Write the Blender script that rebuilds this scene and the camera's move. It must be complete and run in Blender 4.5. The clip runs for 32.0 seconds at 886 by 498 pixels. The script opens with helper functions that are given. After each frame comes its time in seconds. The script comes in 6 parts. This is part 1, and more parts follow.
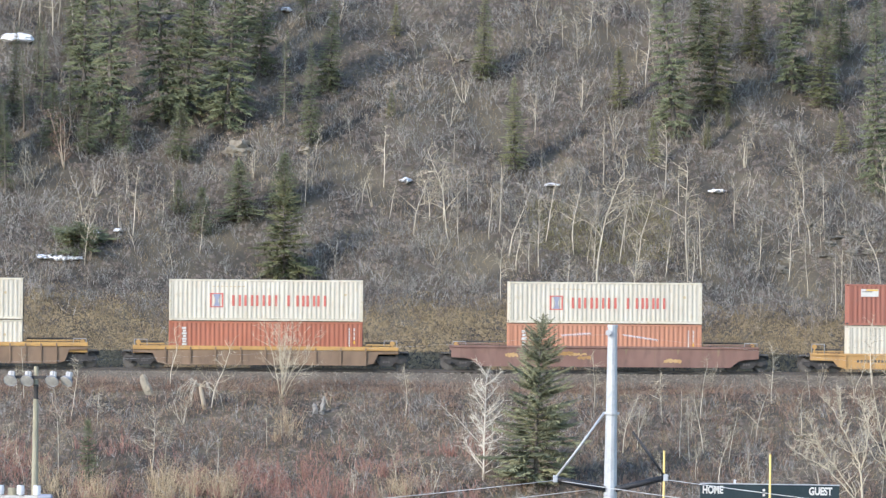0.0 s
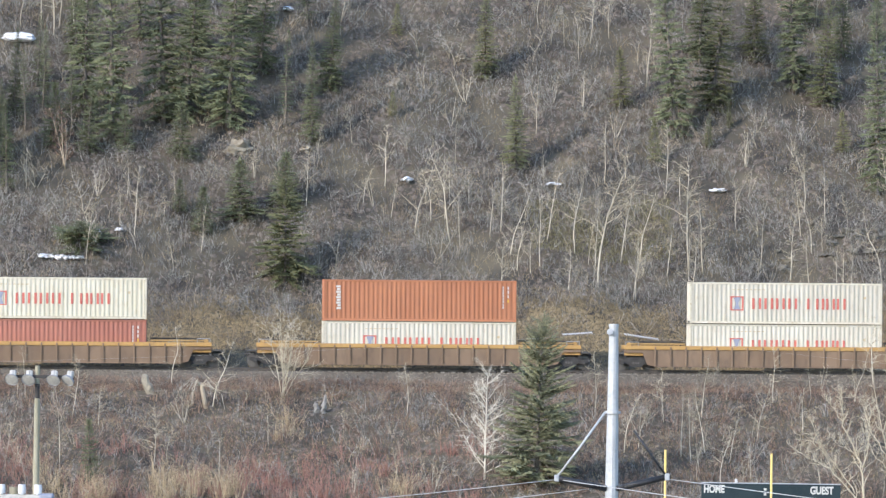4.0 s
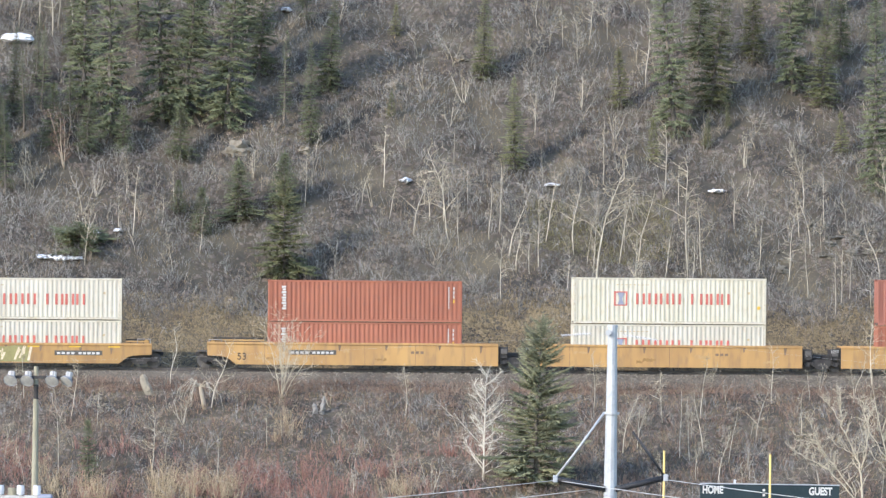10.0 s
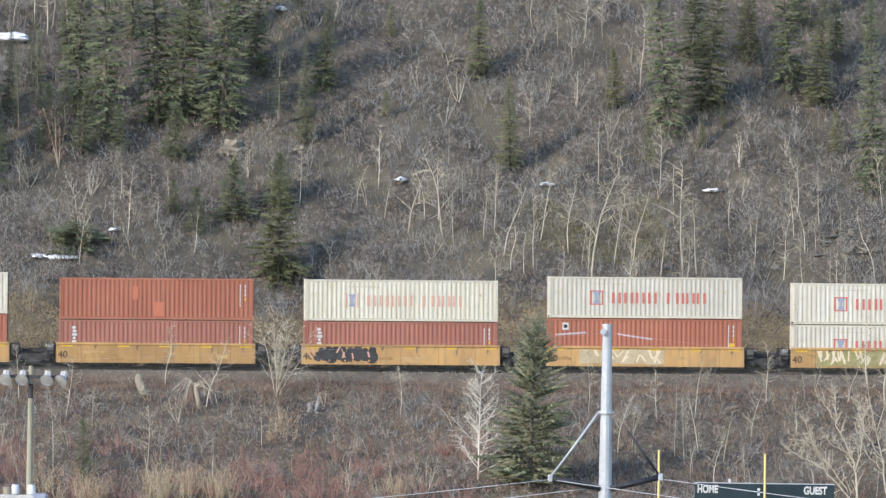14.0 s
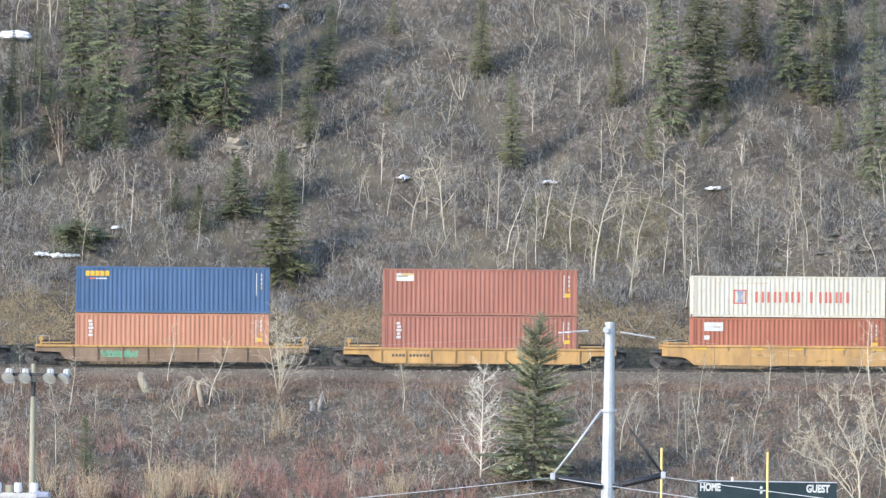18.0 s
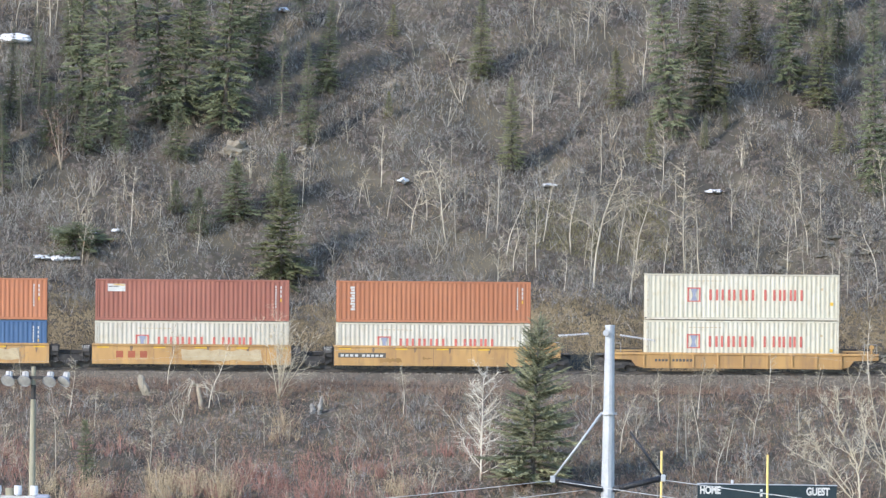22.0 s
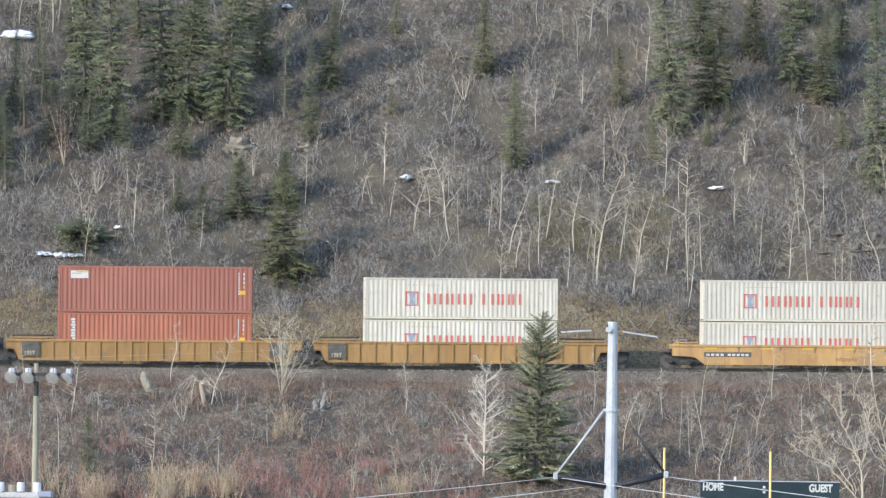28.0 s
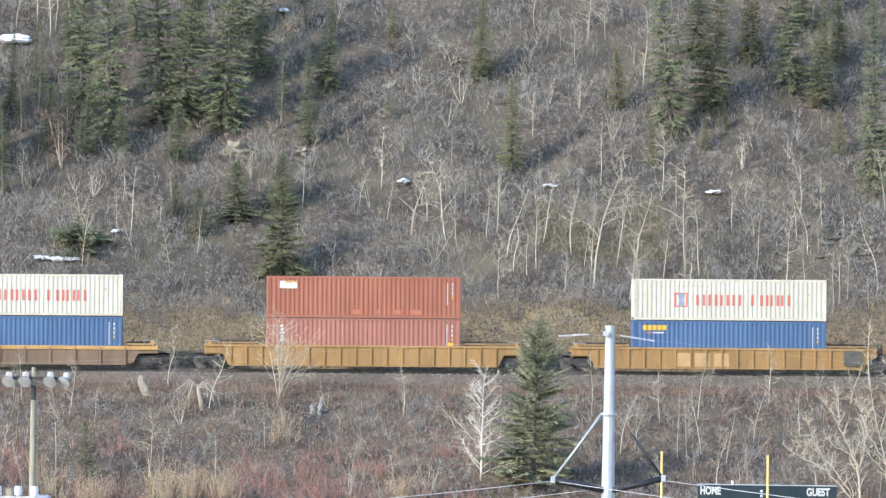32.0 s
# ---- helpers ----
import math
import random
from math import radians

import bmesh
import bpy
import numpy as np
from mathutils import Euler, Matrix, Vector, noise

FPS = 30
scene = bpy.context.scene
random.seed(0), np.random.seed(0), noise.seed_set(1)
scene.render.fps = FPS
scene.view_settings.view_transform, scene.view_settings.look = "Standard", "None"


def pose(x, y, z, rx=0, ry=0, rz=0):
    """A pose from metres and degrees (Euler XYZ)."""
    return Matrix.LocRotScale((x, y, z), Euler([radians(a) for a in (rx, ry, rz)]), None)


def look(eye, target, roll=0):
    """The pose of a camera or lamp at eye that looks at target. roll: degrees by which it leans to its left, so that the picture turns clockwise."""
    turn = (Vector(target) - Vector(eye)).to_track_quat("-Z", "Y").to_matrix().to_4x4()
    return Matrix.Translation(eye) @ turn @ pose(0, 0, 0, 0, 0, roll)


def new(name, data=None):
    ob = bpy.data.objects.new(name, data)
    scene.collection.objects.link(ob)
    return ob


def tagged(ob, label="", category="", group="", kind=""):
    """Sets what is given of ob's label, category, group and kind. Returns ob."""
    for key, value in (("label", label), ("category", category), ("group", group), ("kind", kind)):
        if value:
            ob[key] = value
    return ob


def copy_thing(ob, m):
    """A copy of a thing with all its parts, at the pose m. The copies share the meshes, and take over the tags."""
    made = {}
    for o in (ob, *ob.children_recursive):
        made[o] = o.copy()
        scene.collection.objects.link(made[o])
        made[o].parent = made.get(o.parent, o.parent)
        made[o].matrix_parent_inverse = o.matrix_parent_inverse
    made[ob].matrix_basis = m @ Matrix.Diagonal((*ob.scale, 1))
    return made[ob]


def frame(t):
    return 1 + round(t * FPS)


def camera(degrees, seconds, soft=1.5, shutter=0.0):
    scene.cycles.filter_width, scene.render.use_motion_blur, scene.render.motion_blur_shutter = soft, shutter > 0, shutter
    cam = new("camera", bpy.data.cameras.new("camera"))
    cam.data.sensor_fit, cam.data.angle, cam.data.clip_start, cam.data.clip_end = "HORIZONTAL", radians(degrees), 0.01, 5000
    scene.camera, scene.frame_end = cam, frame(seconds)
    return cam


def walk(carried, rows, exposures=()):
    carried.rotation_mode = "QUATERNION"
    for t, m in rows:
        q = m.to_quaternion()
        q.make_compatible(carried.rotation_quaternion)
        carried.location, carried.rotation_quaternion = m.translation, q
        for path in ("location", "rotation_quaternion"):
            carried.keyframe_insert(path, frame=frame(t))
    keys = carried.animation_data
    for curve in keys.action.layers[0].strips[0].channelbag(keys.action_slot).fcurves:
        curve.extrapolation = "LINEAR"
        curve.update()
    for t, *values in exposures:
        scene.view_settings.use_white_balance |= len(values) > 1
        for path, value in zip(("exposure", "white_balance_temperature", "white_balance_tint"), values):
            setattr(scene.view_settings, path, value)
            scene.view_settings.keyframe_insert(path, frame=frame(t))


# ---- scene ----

# ---- camera: a long lens on a hillside across the valley, swaying slightly on its mount ----
# seconds, pan and tilt in hundredths of a degree
SWAY_FIRST = [
    (0, 0.77, 1.55), (0.5, 0.17, 0.60), (1, 0.77, -0.17), (1.5, 0.09, -0.42), (2, 0.26, 0.85), (2.5, 0.01, 1.55), (3, -0.52, 2.14), (3.5, 1.89, 1.46), (5.5, 0.60, 0.51), (6, 0.09, 0.09), (6.5, -0.17, -1.12), (7, -0.86, 0.17), (7.5, -1.96, 0.17), (8, -2.74, 0.85), (8.5, -1.29, 0.17), (9, 0.00, 0.00), (9.5, 1.27, 0.17), (10, 0.77, 1.55), (10.5, 0.77, 1.55), (11, 0.94, 1.55), (11.5, -0.35, 1.55), (12, -0.61, 3.50), (12.5, -1.29, 2.23), (13, -2.65, 1.55), (13.5, -2.65, 0.94), (14, -3.34, 1.02), (14.5, -1.96, 1.55)]
SWAY_SECOND = [
    (16.5, -2.65, 2.23), (17, -1.96, 2.23), (17.5, -1.96, 0.17), (18, -1.29, -0.50), (18.5, -0.16, -0.68), (19, -0.08, 0.69), (19.5, -1.29, 1.55), (20, 0.09, 0.85), (20.5, 0.17, 1.20), (21, 0.09, 0.94), (21.5, -0.17, 2.23), (22, -1.29, 1.80), (22.5, -1.37, 1.64), (23, 0.77, 1.80), (23.5, 2.15, 0.51), (24, 2.74, 0.69), (24.5, 2.57, 1.02), (25, 1.62, -0.33), (25.5, 0.77, -0.08), (27.5, 0.42, 0.26), (28, 0.93, -0.85), (28.5, -1.12, 0.09), (29, -1.37, 0.17), (29.5, -1.96, 0.85), (30, -1.96, 1.29), (30.5, -2.65, 0.85), (31, -2.31, 0.17), (31.5, -0.78, 0.85), (32, -1.12, 2.23)]
# seconds and stops of the automatic exposure
EXPOSURES = [
    (0, 0.08), (1, 0.03), (2, 0.00), (3, 0.00), (6, 0.24), (7, 0.29), (8, 0.32), (9, 0.08), (10, 0.11), (11, 0.14), (12, -0.03), (13, -0.11), (14, -0.12), (17, 0.05), (18, 0.21), (19, 0.44), (20, 0.26), (21, -0.08), (22, 0.03), (23, 0.24), (24, 0.24), (25, 0.16), (28, -0.03), (29, 0.19), (30, 0.19), (31, 0.19), (32, 0.24)]
EYE_Z, ROLL = 20.0, 0.8
cam = camera(7.0, 32.0, soft=1.38)
walk(cam, [(t, pose(0, 0, EYE_Z, 90 + tilt / 100, 0, pan / 100) @ pose(0, 0, 0, 0, 0, ROLL))
           for t, pan, tilt in SWAY_FIRST + SWAY_SECOND], exposures=[(t, stops + 1.32, 5850 if t < 18 else 5740, 15 if t < 18 else 14) for t, stops in EXPOSURES])

# ---- world, sun ----
SUN_FROM = Vector((-0.68, -0.60, 0.44)).normalized()
world = bpy.data.worlds.new("sky")
scene.world = world
world.use_nodes = True
sky = world.node_tree.nodes.new("ShaderNodeTexSky")
sky.sky_type, sky.sun_disc = "NISHITA", False
sky.sun_elevation = math.asin(SUN_FROM.z)
sky.sun_rotation = math.atan2(SUN_FROM.x, SUN_FROM.y) % (2 * math.pi)
sky.air_density, sky.dust_density = 1.2, 0.4
world.node_tree.nodes["Background"].inputs[1].default_value = 0.15
world.node_tree.links.new(sky.outputs[0], world.node_tree.nodes["Background"].inputs[0])
sun_data = bpy.data.lights.new("sun", "SUN")
sun_data.energy, sun_data.angle, sun_data.color = 1.75, radians(0.6), (1.0, 0.89, 0.735)
sun = new("sun", sun_data)
sun.matrix_world = look(SUN_FROM * 300, (0, 0, 0))

# ---- materials ----
def material(name, colours, scale=3.0, fine=40.0, rough=0.85, metal=0.0, bump=0.2, island=0.0, vary=0.0, spec=0.3, stretch=(1, 1, 1)):
    """Two noises mix three colours (coarse stains, fine grain); island and vary: brightness scatter by loose piece and by object."""
    m = bpy.data.materials.new(name)
    m.use_nodes = True
    nt = m.node_tree
    bsdf = nt.nodes["Principled BSDF"]
    coord = nt.nodes.new("ShaderNodeTexCoord")
    mapping = nt.nodes.new("ShaderNodeMapping")
    mapping.inputs["Scale"].default_value = stretch
    nt.links.new(coord.outputs["Object"], mapping.inputs[0])
    coarse, grain = nt.nodes.new("ShaderNodeTexNoise"), nt.nodes.new("ShaderNodeTexNoise")
    for node, s, d in ((coarse, scale, 4), (grain, fine, 3)):
        node.inputs["Scale"].default_value, node.inputs["Detail"].default_value = s, d
        nt.links.new(mapping.outputs[0], node.inputs["Vector"])
    ramp = nt.nodes.new("ShaderNodeValToRGB")
    ramp.color_ramp.elements[0].position, ramp.color_ramp.elements[1].position = 0.36, 0.62
    ramp.color_ramp.elements[0].color, ramp.color_ramp.elements[1].color = (*colours[0], 1), (*colours[1], 1)
    nt.links.new(coarse.outputs[0], ramp.inputs[0])
    mix = nt.nodes.new("ShaderNodeMixRGB")
    mix.inputs[2].default_value = (*colours[-1], 1)
    spread = nt.nodes.new("ShaderNodeMapRange")
    spread.inputs[1].default_value, spread.inputs[2].default_value, spread.inputs[4].default_value = 0.5, 0.75, 0.7
    nt.links.new(grain.outputs[0], spread.inputs[0])
    nt.links.new(spread.outputs[0], mix.inputs[0])
    nt.links.new(ramp.outputs[0], mix.inputs[1])
    last = mix.outputs[0]
    for amount, kind, socket in ((island, "ShaderNodeNewGeometry", "Random Per Island"), (vary, "ShaderNodeObjectInfo", "Random")):
        if amount:
            src = nt.nodes.new(kind)
            hsv = nt.nodes.new("ShaderNodeHueSaturation")
            span = nt.nodes.new("ShaderNodeMapRange")
            span.inputs[3].default_value, span.inputs[4].default_value = 1 - amount, 1 + amount
            nt.links.new(src.outputs[socket], span.inputs[0])
            nt.links.new(span.outputs[0], hsv.inputs["Value"])
            nt.links.new(last, hsv.inputs["Color"])
            last = hsv.outputs[0]
    nt.links.new(last, bsdf.inputs["Base Color"])
    bsdf.inputs["Roughness"].default_value, bsdf.inputs["Metallic"].default_value = rough, metal
    bsdf.inputs["Specular IOR Level"].default_value = spec
    if bump:
        b = nt.nodes.new("ShaderNodeBump")
        b.inputs["Strength"].default_value, b.inputs["Distance"].default_value = bump, 0.05
        nt.links.new(grain.outputs[0], b.inputs["Height"])
        nt.links.new(b.outputs[0], bsdf.inputs["Normal"])
    return m


SOIL = material("hillside soil", [(0.058, 0.052, 0.043), (0.125, 0.106, 0.073), (0.098, 0.09, 0.075)], 0.3, 4.0, 0.95, bump=0.6, spec=0.1)
GRASS = material("dry grass", [(0.32, 0.232, 0.116), (0.385, 0.285, 0.148), (0.26, 0.19, 0.104)], 0.5, 8.0, 0.9, bump=0, island=0.25, spec=0.1)
OLIVE_GRASS = material("olive dry grass", [(0.20, 0.175, 0.085), (0.26, 0.225, 0.115), (0.165, 0.145, 0.08)], 0.5, 8.0, 0.9, bump=0, island=0.3, spec=0.1)
BRUSH = material("grey brush", [(0.185, 0.173, 0.156), (0.30, 0.286, 0.254), (0.185, 0.167, 0.146)], 0.25, 3.0, 0.9, bump=0, island=0.65, spec=0.1)
BRUSH_PALE = material("pale grey brush", [(0.31, 0.29, 0.255), (0.40, 0.37, 0.32), (0.26, 0.24, 0.21)], 0.25, 3.0, 0.9, bump=0, island=0.5, spec=0.1)
BRUSH_TAN = material("tan brush", [(0.34, 0.285, 0.21), (0.41, 0.345, 0.25), (0.28, 0.225, 0.17)], 0.4, 3.0, 0.9, bump=0, island=0.4, spec=0.1)
BRUSH_BROWN = material("brown brush", [(0.142, 0.118, 0.097), (0.20, 0.164, 0.126), (0.125, 0.104, 0.088)], 0.4, 3.0, 0.9, bump=0, island=0.6, spec=0.1)
BRUSH_RED = material("red dogwood", [(0.27, 0.145, 0.115), (0.33, 0.18, 0.14), (0.235, 0.145, 0.118)], 0.5, 3.0, 0.85, bump=0, island=0.4, spec=0.1)
BRUSH_RUST = material("rust-brown brush", [(0.18, 0.12, 0.088), (0.265, 0.182, 0.132), (0.14, 0.10, 0.078)], 0.4, 3.0, 0.9, bump=0, island=0.6, spec=0.1)
BIRCH = material("pale birch bark", [(0.50, 0.445, 0.335), (0.60, 0.54, 0.415), (0.37, 0.315, 0.235)], 1.5, 14.0, 0.8, bump=0.2, vary=0.25)
TWIG = material("pale twigs", [(0.33, 0.285, 0.20), (0.42, 0.365, 0.26), (0.27, 0.225, 0.158)], 1.5, 9.0, 0.85, bump=0, island=0.4, vary=0.3)
LIMB = material("white birch limbs", [(0.62, 0.565, 0.45), (0.70, 0.645, 0.525), (0.52, 0.465, 0.36)], 1.5, 9.0, 0.85, bump=0)
NEEDLE = material("spruce needles", [(0.112, 0.124, 0.07), (0.166, 0.175, 0.094), (0.118, 0.132, 0.078)], 0.8, 6.0, 0.9, bump=0, island=0.2, vary=0.2, spec=0.1)
NEEDLE_SOFT = material("grey-olive spruce needles", [(0.175, 0.178, 0.105), (0.25, 0.248, 0.14), (0.18, 0.184, 0.118)], 0.8, 6.0, 0.85, bump=0, island=0.4, spec=0.1)
NEEDLE_OLIVE = material("olive spruce needles", [(0.13, 0.135, 0.07), (0.18, 0.18, 0.09), (0.125, 0.132, 0.076)], 0.8, 6.0, 0.9, bump=0, island=0.2, vary=0.2, spec=0.1)
NEEDLE_PALE = material("yellow-green needles", [(0.155, 0.155, 0.07), (0.20, 0.195, 0.085), (0.13, 0.13, 0.07)], 0.8, 6.0, 0.85, bump=0, island=0.3, vary=0.2, spec=0.1)
BARK = material("spruce bark", [(0.13, 0.113, 0.094), (0.18, 0.157, 0.13), (0.095, 0.08, 0.066)], 2, 12, 0.9, bump=0.3)
COTTON = material("tan cottonwood bark", [(0.48, 0.415, 0.295), (0.56, 0.49, 0.355), (0.38, 0.32, 0.225)], 1.5, 9.0, 0.85, bump=0.2)
BRUSH_STRAW = material("straw-coloured willow shoots", [(0.40, 0.315, 0.20), (0.475, 0.375, 0.24), (0.32, 0.245, 0.155)], 0.4, 3.0, 0.9, bump=0, island=0.35, spec=0.1)
BALLAST = material("ballast stone", [(0.108, 0.09, 0.068), (0.165, 0.139, 0.106), (0.08, 0.067, 0.052)], 0.8, 9.0, 0.95, bump=0.8, spec=0.1)
STONE = material("ballast pieces", [(0.15, 0.128, 0.10), (0.24, 0.21, 0.168), (0.10, 0.086, 0.068)], 1.5, 6.0, 0.95, bump=0, island=0.5, spec=0.1)
ROCK = material("tan rock", [(0.21, 0.18, 0.135), (0.28, 0.245, 0.18), (0.14, 0.12, 0.095)], 1.2, 7.0, 0.95, bump=0.6)
OUTCROP = material("lichened grey rock", [(0.15, 0.135, 0.108), (0.215, 0.195, 0.152), (0.10, 0.09, 0.074)], 2.5, 9.0, 0.95, bump=0.6)
SNOW = material("old snow", [(0.74, 0.735, 0.73), (0.82, 0.815, 0.81), (0.60, 0.58, 0.56)], 1.5, 6.0, 0.8, bump=0.5)
WHITE = material("white container paint", [(0.475, 0.44, 0.354), (0.535, 0.50, 0.412), (0.40, 0.345, 0.25)], 0.5, 4.0, 0.6, bump=0.05, vary=0.06, spec=0.2, stretch=(1, 1, 0.4))
CREAM = material("yellowed container paint", [(0.50, 0.465, 0.35), (0.56, 0.525, 0.42), (0.42, 0.36, 0.24)], 0.4, 4.0, 0.6, bump=0.05, spec=0.2, stretch=(1, 1, 0.4))
RED = material("red-brown container paint", [(0.29, 0.108, 0.066), (0.34, 0.132, 0.08), (0.265, 0.12, 0.082)], 0.5, 4.0, 0.6, bump=0.05, vary=0.08, spec=0.2, stretch=(1, 1, 0.4))
MAROON = material("maroon container paint", [(0.28, 0.113, 0.08), (0.325, 0.136, 0.096), (0.255, 0.122, 0.092)], 0.5, 4.0, 0.6, bump=0.05, vary=0.1, spec=0.2, stretch=(1, 1, 0.4))
ORANGE = material("orange container paint", [(0.365, 0.15, 0.077), (0.41, 0.176, 0.09), (0.33, 0.152, 0.09)], 0.5, 4.0, 0.6, bump=0.05, vary=0.1, spec=0.2, stretch=(1, 1, 0.4))
DUSTY_RED = material("dusty red container paint", [(0.275, 0.117, 0.083), (0.32, 0.14, 0.10), (0.25, 0.122, 0.092)], 0.5, 4.0, 0.6, bump=0.05, vary=0.05, spec=0.2, stretch=(1, 1, 0.4))
DUSTY_ORANGE = material("dusty orange container paint", [(0.375, 0.18, 0.11), (0.42, 0.205, 0.127), (0.35, 0.18, 0.12)], 0.5, 4.0, 0.6, bump=0.05, spec=0.2, stretch=(1, 1, 0.4))
BLUE = material("blue container paint", [(0.055, 0.103, 0.19), (0.068, 0.123, 0.222), (0.075, 0.118, 0.187)], 0.5, 4.0, 0.55, bump=0.05, vary=0.1, stretch=(1, 1, 0.4))
YELLOW = material("weathered yellow car paint", [(0.335, 0.196, 0.078), (0.455, 0.275, 0.10), (0.24, 0.155, 0.085)], 0.6, 3.0, 0.6, bump=0.1, vary=0.14, stretch=(1, 1, 0.28))
OCHRE = material("ochre car paint", [(0.27, 0.16, 0.057), (0.355, 0.21, 0.076), (0.20, 0.125, 0.066)], 0.6, 3.0, 0.65, bump=0.1, vary=0.12, stretch=(1, 1, 0.3))
MAROON_BROWN = material("maroon-brown car paint", [(0.165, 0.095, 0.074), (0.215, 0.128, 0.10), (0.13, 0.085, 0.066)], 0.5, 2.5, 0.75, bump=0.1, stretch=(1, 1, 0.4))
STAINED = material("rust-stained white trim", [(0.50, 0.455, 0.335), (0.55, 0.515, 0.42), (0.30, 0.21, 0.125)], 1.6, 7.0, 0.65, bump=0.05, vary=0.1, spec=0.2)
BROWN = material("brown car paint", [(0.165, 0.112, 0.072), (0.225, 0.155, 0.10), (0.13, 0.094, 0.066)], 0.5, 2.5, 0.75, bump=0.1, vary=0.15, stretch=(1, 1, 0.4))
SILL = material("amber sill paint", [(0.38, 0.225, 0.075), (0.45, 0.27, 0.09), (0.29, 0.185, 0.09)], 0.6, 3.0, 0.65, bump=0.1)
STEEL = material("dark running gear", [(0.04, 0.038, 0.036), (0.068, 0.064, 0.06), (0.055, 0.046, 0.039)], 2, 12, 0.8, metal=0.0, bump=0.2, spec=0.15)
WHEEL = material("wheel steel", [(0.085, 0.079, 0.073), (0.13, 0.12, 0.108), (0.075, 0.062, 0.052)], 3, 12, 0.7, metal=0.1, bump=0.1, spec=0.2)
RAIL_GREY = material("grey handrail paint", [(0.26, 0.25, 0.235), (0.34, 0.33, 0.31), (0.19, 0.175, 0.16)], 3, 12, 0.6, bump=0.05)
RAILS = material("rail steel", [(0.085, 0.074, 0.064), (0.115, 0.10, 0.086), (0.07, 0.058, 0.048)], 2, 12, 0.6, metal=0.3, bump=0.1)
TIE = material("creosoted timber", [(0.09, 0.075, 0.06), (0.14, 0.115, 0.09), (0.07, 0.06, 0.05)], 2, 14, 0.9, bump=0.4)


# ---- building helpers ----
def mesh_np(name, verts, faces, mat=None, smooth=False):
    """A mesh from an array of places and arrays of faces (one array for each number of corners)."""
    me = bpy.data.meshes.new(name)
    faces = [np.asarray(f, dtype=np.int32) for f in faces if len(f)]
    me.vertices.add(len(verts))
    me.vertices.foreach_set("co", np.asarray(verts, dtype=np.float32).ravel())
    corners = np.concatenate([f.ravel() for f in faces])
    totals = np.concatenate([np.full(len(f), f.shape[1], dtype=np.int32) for f in faces])
    me.loops.add(len(corners))
    me.loops.foreach_set("vertex_index", corners)
    me.polygons.add(len(totals))
    me.polygons.foreach_set("loop_start", np.concatenate([[0], np.cumsum(totals)[:-1]]).astype(np.int32))
    me.polygons.foreach_set("use_smooth", np.full(len(totals), smooth, dtype=bool))
    me.update(calc_edges=True)
    if mat:
        me.materials.append(mat)
    return me


def tubes(p0, p1, r0, r1, sides=3):
    """Tapered open tubes between rows of points: places and faces."""
    p0, p1 = np.asarray(p0, float), np.asarray(p1, float)
    axis = p1 - p0
    axis /= np.maximum(np.linalg.norm(axis, axis=1, keepdims=True), 1e-6)
    helper = np.where(np.abs(axis[:, 2:3]) < 0.8, [[0.0, 0.0, 1.0]], [[1.0, 0.0, 0.0]])
    u = np.cross(axis, helper)
    u /= np.linalg.norm(u, axis=1, keepdims=True)
    v = np.cross(axis, u)
    n = len(p0)
    rings = np.empty((n, 2, sides, 3))
    for k in range(sides):
        w = u * math.cos(2 * math.pi * k / sides) + v * math.sin(2 * math.pi * k / sides)
        rings[:, 0, k] = p0 + w * np.asarray(r0).reshape(-1, 1)
        rings[:, 1, k] = p1 + w * np.asarray(r1).reshape(-1, 1)
    base = (np.arange(n) * 2 * sides)[:, None]
    quads = np.concatenate([base + np.array([[k, (k + 1) % sides, sides + (k + 1) % sides, sides + k]]) for k in range(sides)])
    return rings.reshape(-1, 3), quads


def pipe(points, radii, sides=6):
    """One joined tube along a line of points, closed at its ends."""
    p, radii = np.array(points, float), np.asarray(radii, float)
    t = np.gradient(p, axis=0)
    t /= np.maximum(np.linalg.norm(t, axis=1, keepdims=True), 1e-9)
    helper = np.array([0.0, 1.0, 0.0]) if abs(t[0][1]) < 0.8 else np.array([1.0, 0.0, 0.0])
    u = np.cross(t, helper)
    u /= np.linalg.norm(u, axis=1, keepdims=True)
    w = np.cross(t, u)
    ang = np.arange(sides) * 2 * math.pi / sides
    v = p[:, None] + radii[:, None, None] * (u[:, None] * np.cos(ang)[None, :, None] + w[:, None] * np.sin(ang)[None, :, None])
    i, k = np.arange(len(p) - 1)[:, None] * sides, np.arange(sides)[None]
    q = np.stack([i + k, i + (k + 1) % sides, i + sides + (k + 1) % sides, i + sides + k], -1).reshape(-1, 4)
    caps = np.array([np.arange(sides)[::-1], (len(p) - 1) * sides + np.arange(sides)])
    return v.reshape(-1, 3), [q, caps]


def cones(p0, p1, r, sides=3):
    """Slim spikes from rows of points: places and faces."""
    v, _ = tubes(p0, p1, r, np.zeros(len(p0)), sides)
    v = v.reshape(len(p0), 2 * sides, 3)[:, :sides + 1].reshape(-1, 3)
    base = (np.arange(len(p0)) * (sides + 1))[:, None]
    return v, np.concatenate([base + np.array([[k, (k + 1) % sides, sides]]) for k in range(sides)])


